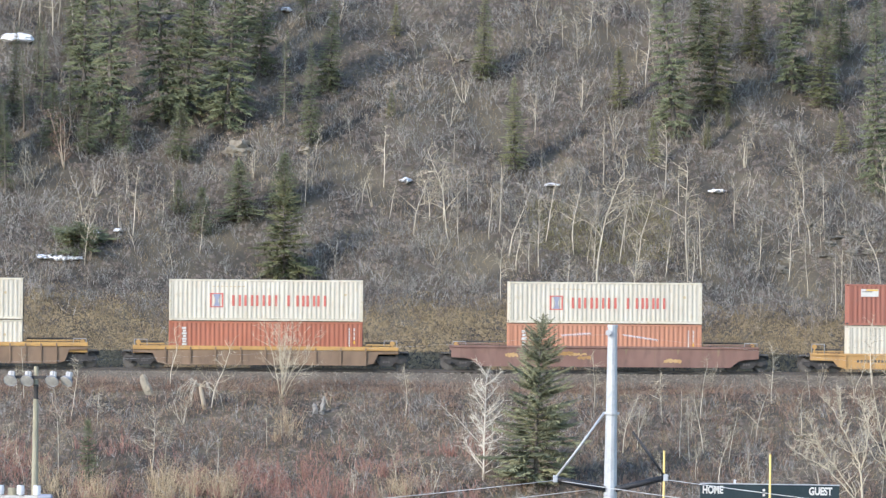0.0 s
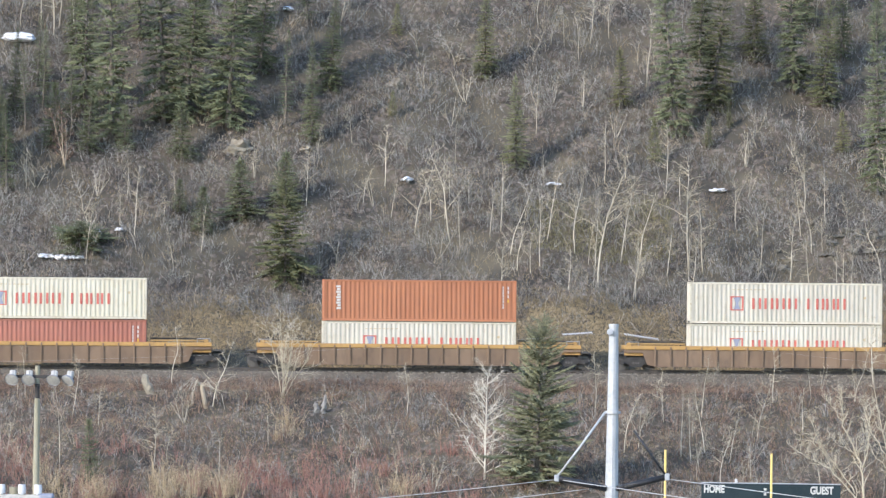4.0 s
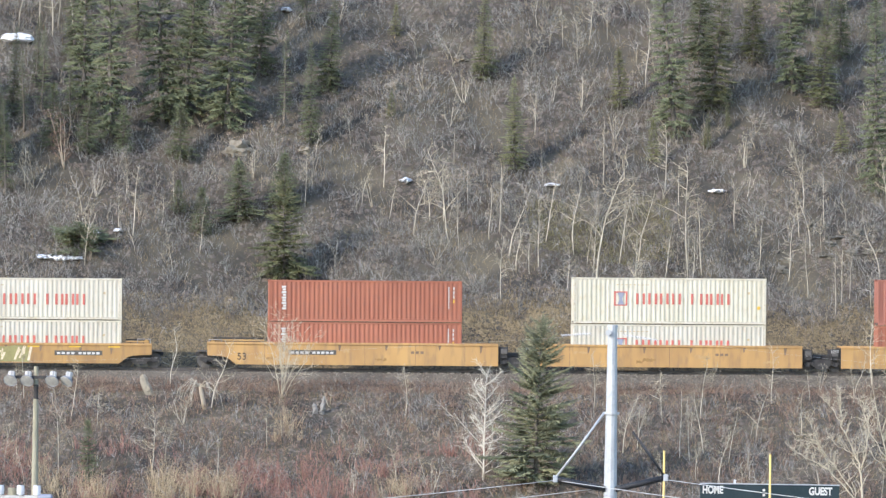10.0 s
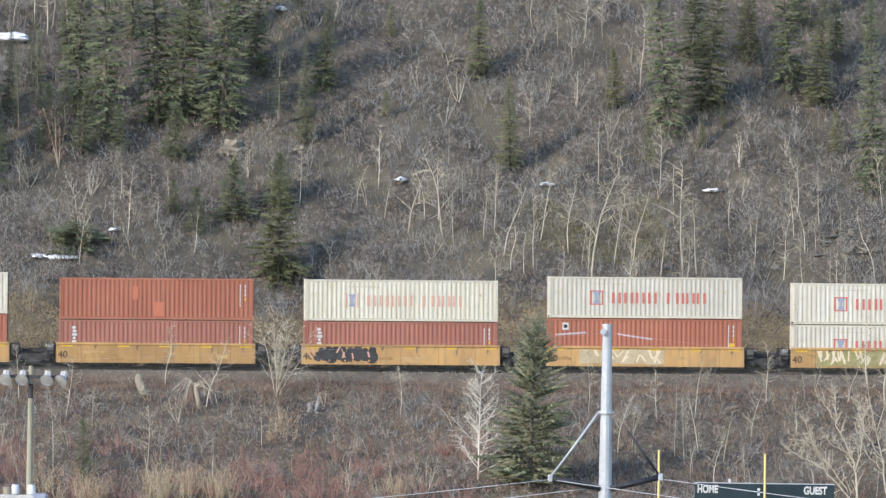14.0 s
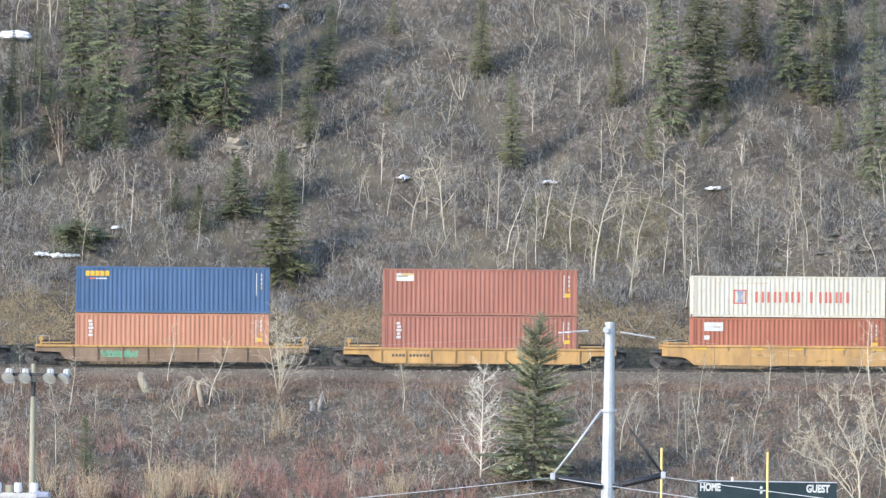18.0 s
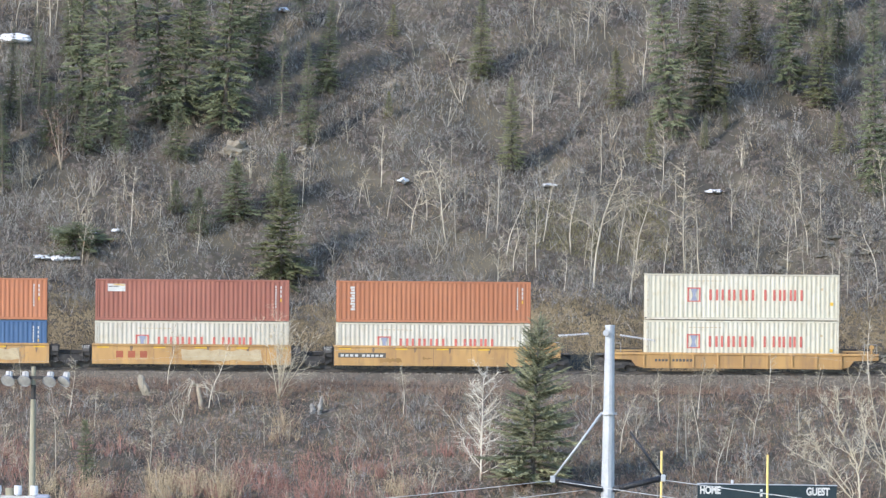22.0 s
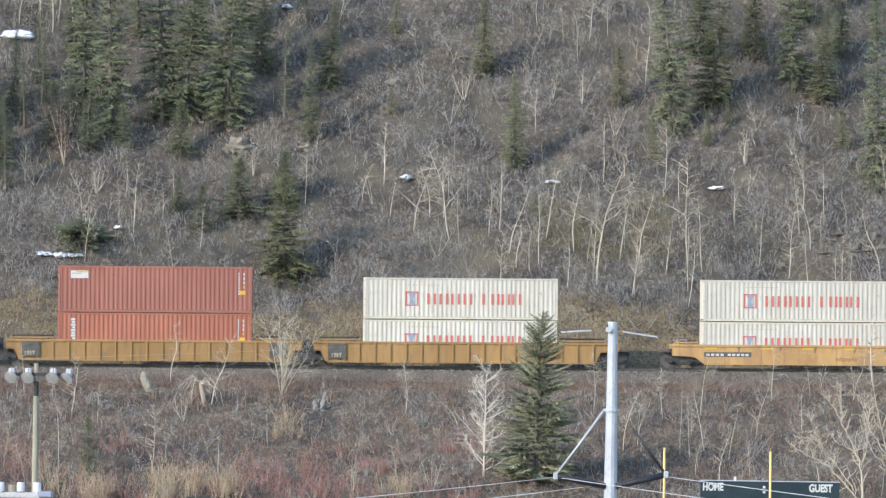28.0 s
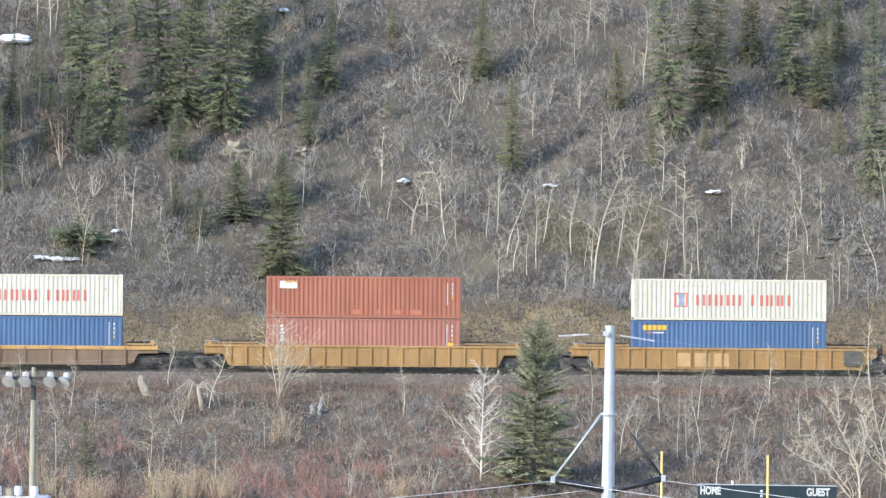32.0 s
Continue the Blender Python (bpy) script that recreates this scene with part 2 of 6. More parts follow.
def part(name, data, mat, parent, label="", at=(0, 0, 0)):
    """One mesh object under a thing or a part, from a bmesh or a mesh."""
    if isinstance(data, bmesh.types.BMesh):
        me = bpy.data.meshes.new(name)
        data.to_mesh(me)
        data.free()
        me.materials.append(mat)
    else:
        me = data
        if mat and not me.materials:
            me.materials.append(mat)
    ob = new(name, me)
    ob.parent = parent
    ob.location = at
    if label:
        ob["label"] = label
    return ob


def thing(name, label, category, group="", m=None):
    ob = new(name)
    ob.empty_display_size = 0.3
    if m is not None:
        ob.matrix_world = m
    return tagged(ob, label, category, group)


def box(bm, x0, x1, y0, y1, z0, z1, bevel=0.0):
    made = bmesh.ops.create_cube(bm, size=1.0)["verts"]
    for v in made:
        v.co = Vector((x0 + (v.co.x + 0.5) * (x1 - x0), y0 + (v.co.y + 0.5) * (y1 - y0), z0 + (v.co.z + 0.5) * (z1 - z0)))
    if bevel:
        edges = {e for v in made for e in v.link_edges}
        bmesh.ops.bevel(bm, geom=list(edges), offset=bevel, segments=1, affect="EDGES")
    return bm


def block(x0, x1, y0, y1, z0, z1, bevel=0.012):
    return box(bmesh.new(), x0, x1, y0, y1, z0, z1, bevel)


def slab(outline, y0, y1):
    """A plate: an outline in x and z, thick from y0 to y1."""
    bm = bmesh.new()
    a = [bm.verts.new((x, y0, z)) for x, z in outline]
    b = [bm.verts.new((x, y1, z)) for x, z in outline]
    bm.faces.new(a)
    bm.faces.new(b[::-1])
    for i in range(len(a)):
        j = (i + 1) % len(a)
        bm.faces.new((a[j], a[i], b[i], b[j]))
    bmesh.ops.recalc_face_normals(bm, faces=bm.faces)
    return bm


def drum(r, y0, y1, x=0.0, z=0.0, n=20):
    bm = bmesh.new()
    bmesh.ops.create_cone(bm, cap_ends=True, segments=n, radius1=r, radius2=r, depth=abs(y1 - y0),
                          matrix=Matrix.Translation((x, (y0 + y1) / 2, z)) @ Matrix.Rotation(radians(90), 4, "X"))
    return bm


def rod(points, r, sides=6):
    v, faces = pipe(points, np.full(len(points), r), sides)
    return mesh_np("rod", v, faces, None, True)


def words(text, size, mat, narrow=1.0, bold=0.0):
    """Lettering as a flat mesh in the x-z plane, its left foot at the origin."""
    curve = bpy.data.curves.new("lettering", "FONT")
    curve.body, curve.size, curve.extrude, curve.offset = text, size, 0.003, bold
    ob = bpy.data.objects.new("lettering", curve)
    scene.collection.objects.link(ob)
    me = bpy.data.meshes.new_from_object(ob.evaluated_get(bpy.context.evaluated_depsgraph_get()))
    bpy.data.objects.remove(ob)
    me.transform(Matrix.Rotation(radians(90), 4, "X") @ Matrix.Diagonal((narrow, 1, 1, 1)))
    me.materials.clear()
    me.materials.append(mat)
    return me


# ---- the lie of the land ----
YAW = radians(2.5)                      # the railway's turn against the view
TC, TS = math.cos(YAW), math.sin(YAW)
TRACK_Y, GRADE, RAIL_Z = 456 + 1.22 / TC, 0.006, 12.53
ACROSS = [-60, -45, -5.2, -3.7, -3.3, 3.3, 4.4, 6.5, 10, 16, 40, 90, 200, 600, 3000]
RISE = [-12.5, -12.0, -1.35, -1.15, -0.9, -0.9, -0.7, 0.6, 2.3, 5.2, 21.0, 55, 110, 170, 220]


def ground_z(x, y):
    """Height of the ground: field, railway bank, track bench, and the hill behind."""
    x, y = np.asarray(x, float), np.asarray(y, float)
    along, n = x * TC + (y - TRACK_Y) * TS, -x * TS + (y - TRACK_Y) * TC
    h = RAIL_Z + GRADE * np.clip(along, -500, 500) + np.interp(n, ACROSS, RISE)
    bumps = (np.sin(x * .21 + .6) * np.cos(y * .17 + 1.1) * .55 + np.sin(x * .53 + y * .31 + 2) * .25
             + np.sin(x * 1.1 - y * .9 + .5) * .10 + np.sin(x * 2.3 + y * 1.9) * .05)
    h = h + bumps * np.clip((np.abs(n) - 4.5) / 6, 0, 1) * np.clip((n + 48) / 10, 0, 1)
    h = h * np.clip((n + 58) / 12, 0, 1)
    near = np.clip((75 - y) / 60, 0, 1)
    return h + 18.2 * near * near * (3 - 2 * near)


def on_track(along, across=0.0, up=0.0):
    """A place by metres along the railway, across it (towards the hill) and above the rail."""
    return Vector((along * TC - across * TS, TRACK_Y + along * TS + across * TC, RAIL_Z + GRADE * along + up))


def track_pose(along, up=0.0):
    p = on_track(along, 0, up)
    return pose(p.x, p.y, p.z, 0, -math.degrees(math.atan(GRADE)), math.degrees(YAW))


def lay(p0, p1, steps):
    return np.linspace(p0, p1, steps)


xs = np.unique(np.round(np.concatenate([[-4500, -2500, -1400], lay(-800, -60, 38), lay(-60, 60, 151), lay(60, 800, 38), [1400, 2500, 4500]]), 3))
ys = np.unique(np.round(np.concatenate([[-1500, -600], lay(-200, 380, 40), lay(380, 425, 46), lay(425, 530, 176), lay(530, 700, 35), [800, 1000, 1400, 2200, 4500]]), 3))
gx, gy = np.meshgrid(xs, ys)
gz = ground_z(gx, gy)
ids = np.arange(gx.size).reshape(gx.shape)
quads = np.stack([ids[:-1, :-1], ids[:-1, 1:], ids[1:, 1:], ids[1:, :-1]], -1).reshape(-1, 4)
ground = new("ground", mesh_np("ground", np.stack([gx, gy, gz], -1).reshape(-1, 3), [quads], SOIL, True))
tagged(ground, "brown leaf-littered hillside and valley floor", "ground", kind="structure")

# ---- railway bed ----
profile = [(-3.5, -1.12), (-2.0, -0.28), (-1.6, -0.22), (1.6, -0.22), (2.0, -0.28), (3.5, -1.12)]
stations = np.arange(-620, 321, 4.0)
bed_v = np.array([on_track(a, n, u + 0.03 * math.sin(a * 1.7 + n * 5)) for a in stations for n, u in profile])
k = np.arange(len(bed_v)).reshape(len(stations), len(profile))
bed_q = np.stack([k[:-1, :-1], k[:-1, 1:], k[1:, 1:], k[1:, :-1]], -1).reshape(-1, 4)
bed = tagged(new("track_bed", mesh_np("track_bed", bed_v, [bed_q], BALLAST)), "grey crushed-stone ballast under the railway", "railway", kind="structure")

rng = np.random.default_rng(5)


def stones(name, count, span, across, size, label):
    """Loose stones, joined: squashed four-sided double pyramids."""
    a, n = rng.uniform(*span, count), rng.uniform(*across, count)
    c = np.array([on_track(p, q, 0) for p, q in zip(a, n)])
    c[:, 2] += np.interp(n, [p[0] for p in profile], [p[1] for p in profile])
    r = rng.uniform(*size, (count, 1))
    turn = rng.uniform(0, 6.28, count)
    v = np.empty((count, 6, 3))
    for i in range(4):
        v[:, i] = c + r * np.stack([np.cos(turn + i * 1.57), np.sin(turn + i * 1.57), rng.uniform(-.3, .3, count)], 1) * rng.uniform(.7, 1.2, (count, 1))
    v[:, 4], v[:, 5] = c + r * [0, 0, .8], c - r * [0, 0, .8]
    b = (np.arange(count) * 6)[:, None]
    tris = np.concatenate([b + np.array([[i, (i + 1) % 4, 4]]) for i in range(4)] + [b + np.array([[(i + 1) % 4, i, 5]]) for i in range(4)])
    return tagged(new(name, mesh_np(name, v.reshape(-1, 3), [tris], STONE)), label, "gravel", kind="stuff")


stones("ballast_stones", 9000, (-36, 36), (-3.7, -1.6), (0.03, 0.075), "loose grey ballast stones along the track shoulder")


def rail_mesh():
    sec = [(-.07, -.17), (.07, -.17), (.07, -.15), (.012, -.13), (.012, -.045), (.036, -.03), (.036, 0), (-.036, 0), (-.036, -.03), (-.012, -.045), (-.012, -.13), (-.07, -.15)]
    n = len(sec)
    v = np.array([(a, y, z) for a in (-620.0, 320.0) for y, z in sec])
    return mesh_np("rail", v, [[(i, (i + 1) % n, n + (i + 1) % n, n + i) for i in range(n)]])


track = thing("railway_track", "single railway track on timber ties", "railway track", m=track_pose(0))
rails = rail_mesh()
for side in (-0.75, 0.75):
    part("rail", rails, RAILS, track, "worn steel rail", (0, side, 0))
tie = bmesh.new()
box(tie, -.12, .12, -1.3, 1.3, -.32, -.17, .01)
tie_mesh = bpy.data.meshes.new("tie")
tie.to_mesh(tie_mesh)
tie.free()
tie_mesh.materials.append(TIE)
for i in range(130):
    part("tie", tie_mesh, None, track, at=(-34 + i * 0.53, 0, 0))


# ---- vegetation ----
def shrub_mesh(name, x, y, height, mat, stems=5, shoots=8, lean=1.1, thick=0.013, seed=1):
    """Bare shrubs joined into one mesh: crooked stems, each with many side shoots."""
    g = np.random.default_rng(seed)
    m = len(x)
    k = m * stems
    tall = np.repeat(height, stems)
    root = np.repeat(np.stack([x, y, ground_z(x, y) - 0.05], 1), stems, 0)
    h = tall * g.uniform(0.55, 1.1, k)
    az, sp = g.uniform(0, 6.283, k), g.uniform(0.05, lean, k)
    out = np.stack([np.cos(az), np.sin(az), np.zeros_like(az)], 1)
    up = np.array([[0, 0, 1.0]])
    root = root + out * g.uniform(0, 0.25, (k, 1)) * tall[:, None]
    mid = root + (out * sp[:, None] + up) * (h * 0.5)[:, None] + g.normal(0, 0.07, (k, 3)) * tall[:, None]
    tip = mid + (out * sp[:, None] * g.uniform(-0.4, 1.5, (k, 1)) + up * g.uniform(0.5, 1.1, (k, 1))) * (h * 0.5)[:, None] + g.normal(0, 0.10, (k, 3)) * tall[:, None]
    r = thick * g.uniform(0.7, 1.4, k)
    v, q = tubes(root, mid, r, r * 0.75, 3)
    p0, p1, rr = [mid], [tip], [r * 0.75]
    for _ in range(shoots):
        f = g.uniform(0.15, 1.0, (k, 1))
        start = np.where(f < 0.5, root + (mid - root) * f * 2, mid + (tip - mid) * (f - 0.5) * 2)
        a2 = az + g.normal(0, 1.5, k)
        d = np.stack([np.cos(a2), np.sin(a2), g.uniform(-0.35, 1.0, k)], 1)
        p0.append(start)
        p1.append(start + d * (h * g.uniform(0.08, 0.28, k))[:, None])
        rr.append(r * 0.62)
    cv, ct = cones(np.concatenate(p0), np.concatenate(p1), np.concatenate(rr), 3)
    return mesh_np(name, np.concatenate([v, cv]), [q, ct + len(v)], mat)


def band(count, n0, n1, a0=-32.5, a1=32.5, seed=1, patch=0.0, offset=0.0):
    """Places scattered over a strip beside the railway; patch thins them out in drifts."""
    g = np.random.default_rng(seed)
    a, n = g.uniform(a0, a1, count), g.uniform(n0, n1, count)
    if patch:
        w = np.sin(a * .33 + offset) * np.cos(n * .42 + offset * 2) + 0.5 * np.sin(a * .9 + n * .7 + offset * 3)
        keep = w > g.normal(patch - 0.4, 0.25, count)
        a, n = a[keep], n[keep]
    return a * TC - n * TS, TRACK_Y + a * TS + n * TC, g


def brush(name, label, count, n0, n1, heights, mat, seed, stems=5, shoots=8, lean=1.1, thick=0.013, patch=0.0, offset=0.0, a0=-32.5, a1=32.5):
    x, y, g = band(count, n0, n1, a0, a1, seed, patch, offset)
    me = shrub_mesh(name, x, y, g.uniform(*heights, len(x)) * g.choice([0.65, 1.0, 1.3], len(x)), mat, stems, shoots, lean, thick, seed)
    return tagged(new(name, me), label, "shrubs", kind="stuff")


brush("hillside_brush", "dense leafless grey-brown brush covering the hillside", 8000, 12, 46.5, (0.5, 1.25), BRUSH, 11, shoots=8, thick=0.0095, patch=-0.1, offset=2.6)
brush("brown_brush", "low leafless brown brush on the hillside", 3400, 11, 46.5, (0.4, 1.0), BRUSH_BROWN, 12, thick=0.011, patch=0.1, offset=1.0)
brush("tan_brush", "patches of tan leafless shrubs on the hillside", 1150, 10, 46.5, (0.5, 1.3), BRUSH_TAN, 13, thick=0.010, patch=0.5, offset=2.2)
brush("pale_brush", "pale grey leafless shrubs scattered over the hillside", 1000, 9, 46.5, (0.7, 1.6), BRUSH_PALE, 18, stems=3, shoots=12, thick=0.009, patch=0.2, offset=3.7)
brush("bank_brush", "dense leafless brown brush on the railway bank", 2600, -29, -3.9, (0.45, 1.1), BRUSH_RUST, 14, thick=0.011)
brush("bank_grey_brush", "leafless grey shrubs on the railway bank", 1250, -29, -4.4, (0.5, 1.3), BRUSH, 15, thick=0.010, patch=0.1, offset=0.4)
brush("bank_tan_brush", "tan dry stems on the railway bank", 600, -29, -4.4, (0.4, 1.1), BRUSH_TAN, 16, thick=0.010, patch=0.3, offset=3.0)
brush("bank_pale_brush", "pale leafless shrubs on the railway bank", 170, -29, -6, (0.8, 1.7), BRUSH_PALE, 19, stems=3, shoots=12, thick=0.009, patch=0.2, offset=1.3)
brush("red_dogwood", "thicket of red-stemmed leafless dogwood at the foot of the bank", 640, -29, -19, (0.8, 1.6), BRUSH_RED, 17, stems=8, shoots=5, lean=0.45, patch=0.45, offset=5.0, a0=-32, a1=2)
for a0, a1, n0, n1, count, seed in ((-18.4, -15.4, -29, -25.2, 34, 27), (-25.2, -23.4, -29, -23, 16, 29), (-22.6, -20.8, -29, -26, 16, 30), (-14.6, -13.4, -29, -26, 18, 31), (-11.2, -9.2, -15.5, -11.5, 9, 33), (-4.5, -3.2, -29, -26.5, 12, 34)):
    brush("tan_thicket", "pale straw-coloured willow thicket at the foot of the bank", count, n0, n1, (1.1, 1.9), BRUSH_STRAW, seed, stems=9, shoots=7, lean=0.5, a0=a0, a1=a1)


def blades(name, label, count, n0, n1, heights, mat, seed, patch=0.0, offset=0.0, a0=-32.5, a1=32.5):
    """Dry grass in joined slim blades."""
    x, y, g = band(count, n0, n1, a0, a1, seed, patch, offset)
    m = len(x)
    n = -x * TS + (y - TRACK_Y) * TC
    root = np.stack([x, y, np.where(n > -3.5, RAIL_Z + np.interp(n, [-3.5, -2], [-1.12, -0.28]), ground_z(x, y) - 0.02) if n1 < 0 and n1 > -3 else ground_z(x, y) - 0.02], 1)
    h = g.uniform(*heights, m)
    tip = root + np.stack([g.normal(0, .35, m) * h, g.normal(0, .35, m) * h, h], 1)
    v, q = cones(root, tip, np.full(m, 0.009), 3)
    return tagged(new(name, mesh_np(name, v, [q], mat)), label, "grass", kind="stuff")


blades("dry_grass", "tufts of dry ochre grass beside the railway", 85000, 3.8, 14.5, (0.06, 0.22), GRASS, 21)
blades("shoulder_grass", "dry brown weeds on the track shoulder", 26000, -5.6, -2.9, (0.10, 0.40), BRUSH_RUST, 24)
brush("shoulder_brush", "low brown brush creeping up the track shoulder", 420, -5.2, -3.5, (0.3, 0.75), BRUSH_BROWN, 25, thick=0.010)
brush("verge_brush", "sparse low brush in the grass behind the railway", 260, 7, 13, (0.4, 1.1), BRUSH_BROWN, 28)
blades("hill_grass", "dry grass between the shrubs on the hillside", 30000, 14.0, 46.0, (0.12, 0.35), GRASS, 22, patch=0.35, offset=1.7)
blades("yellow_grass", "yellowed grass below the birches on the hillside", 11000, 18.5, 24.5, (0.12, 0.36), OLIVE_GRASS, 26, patch=-0.2, offset=0.9, a0=6.5, a1=16.0)
blades("bank_grass", "dry ochre grass on the railway bank", 30000, -29, -4.0, (0.12, 0.35), GRASS, 23, patch=0.15, offset=4.0)


def litter(name, label, count, n0, n1, size, mat, seed, patch=0.0, offset=0.0):
    """Matted dead leaves and grass: small ragged flakes lying on the slope."""
    x, y, g = band(count, n0, n1, seed=seed, patch=patch, offset=offset)
    m = len(x)
    r, turn = g.uniform(*size, m), g.uniform(0, 6.28, m)
    v = np.empty((m, 5, 3))
    for i in range(4):
        dx, dy = np.cos(turn + i * 1.57) * r * g.uniform(.6, 1.5, m), np.sin(turn + i * 1.57) * r * g.uniform(.6, 1.3, m)
        v[:, i] = np.stack([x + dx, y + dy, ground_z(x + dx, y + dy) + g.uniform(0, .03, m)], 1)
    v[:, 4] = np.stack([x, y, ground_z(x, y) + g.uniform(.04, .12, m)], 1)
    b = (np.arange(m) * 5)[:, None]
    tris = np.concatenate([b + np.array([[i, (i + 1) % 4, 4]]) for i in range(4)])
    return tagged(new(name, mesh_np(name, v.reshape(-1, 3), [tris], mat)), label, "leaf litter", kind="stuff")


LITTER = material("matted dead grass", [(0.155, 0.122, 0.074), (0.215, 0.166, 0.096), (0.12, 0.097, 0.066)], 0.35, 5.0, 0.95, bump=0, island=0.25, spec=0.05)
LITTER_BROWN = material("brown leaf litter", [(0.113, 0.094, 0.077), (0.16, 0.132, 0.104), (0.094, 0.08, 0.068)], 0.3, 5.0, 0.95, bump=0, island=0.4, spec=0.05)
litter("dead_grass_mat", "matted tan dead grass on the slope behind the railway", 26000, 4.6, 13.5, (0.06, 0.16), LITTER, 41, patch=-0.3, offset=1.9)
litter("leaf_litter", "brown leaf litter between the shrubs on the bank", 16000, -29, -4.2, (0.08, 0.20), LITTER_BROWN, 42)
litter("hill_litter", "brown leaf litter between the shrubs on the hillside", 24000, 13, 46, (0.08, 0.22), LITTER_BROWN, 43, patch=-0.1, offset=0.7)

PROTOS = []


def bare_tree(name, seed, height=6.0, spread=0.5, stems=1, first=0.25, bend=0.06, twig=1.0, stout=1.0, fine=0.009, crook=0.3, twigs=None, bark=None, rise=0.0):
    """A leafless tree: one or more bent trunks with limbs and twigs, as a trunk part and a crown part."""
    g = random.Random(seed)
    trunk, crown = [], []
    lines = []

    def grow(p, d, length, r, depth, into):
        steps = (7, 5, 1)[depth]
        wave = bend if depth == 0 else crook
        pts, rad = [p], [r]
        for i in range(steps):
            d = (d + Vector((g.gauss(0, wave), g.gauss(0, wave), g.gauss(0, wave * .6) + 0.03 + 0.05 * depth))).normalized()
            p = p + d * length / steps
            pts.append(p)
            rad.append(r * (1 - 0.82 * (i + 1) / steps))
        if depth == 0:
            lines.append((pts, rad))
        else:
            for i in range(steps):
                into.append((pts[i], pts[i + 1], rad[i], rad[i + 1]))
        if depth == 2:
            return
        count = (int(16 * twig), int(11 * twig))[depth]
        for j in range(count):
            f = first + (1 - first) * (j + g.random()) / count if depth == 0 else g.uniform(0.2, 0.97)
            i = min(int(f * steps), steps - 1)
            q = pts[i].lerp(pts[i + 1], f * steps - i)
            axis = (pts[i + 1] - pts[i]).normalized()
            side = Vector((g.gauss(0, 1), g.gauss(0, 1), g.gauss(0, .4)))
            side = (side - axis * side.dot(axis)).normalized()
            nd = (axis * (g.uniform(0.15, 0.8) + rise) + side * g.uniform(0.7, 1.1)).normalized()
            nl = length * (spread * (1.15 - 0.75 * f) if depth == 0 else g.uniform(0.3, 0.5)) * g.uniform(0.7, 1.2)
            nr = max(rad[i] * 0.5, 0.023 * stout) if depth == 0 else fine
            grow(q, nd, nl, nr, depth + 1, crown)

    for s in range(stems):
        lean = Vector((g.gauss(0, 0.05 if stems == 1 else 0.3), g.gauss(0, 0.05 if stems == 1 else 0.2), 1)).normalized()
        grow(Vector((g.gauss(0, .05), g.gauss(0, .05), -0.15)), lean, height * (1 if s == 0 else g.uniform(.7, .95)), (height * 0.0055 + 0.018) * stout, 0, trunk)
    tree = thing(name, "", "")
    PROTOS.append(tree)
    for pts, rad in lines:
        v, faces = pipe(pts, rad, 6)
        part("trunk", mesh_np("trunk", v, faces, bark or BIRCH, True), None, tree)
    a = [np.array([s[i] for s in crown], float) for i in range(4)]
    thin = a[2] <= fine + 0.0001
    v, q = tubes(a[0][~thin], a[1][~thin], a[2][~thin], a[3][~thin], 3)
    cv, ct = cones(a[0][thin], a[1][thin], a[2][thin], 3)
    part("crown", mesh_np("crown", np.concatenate([v, cv]), [q, ct + len(v)], twigs or TWIG), None, tree)
    return tree


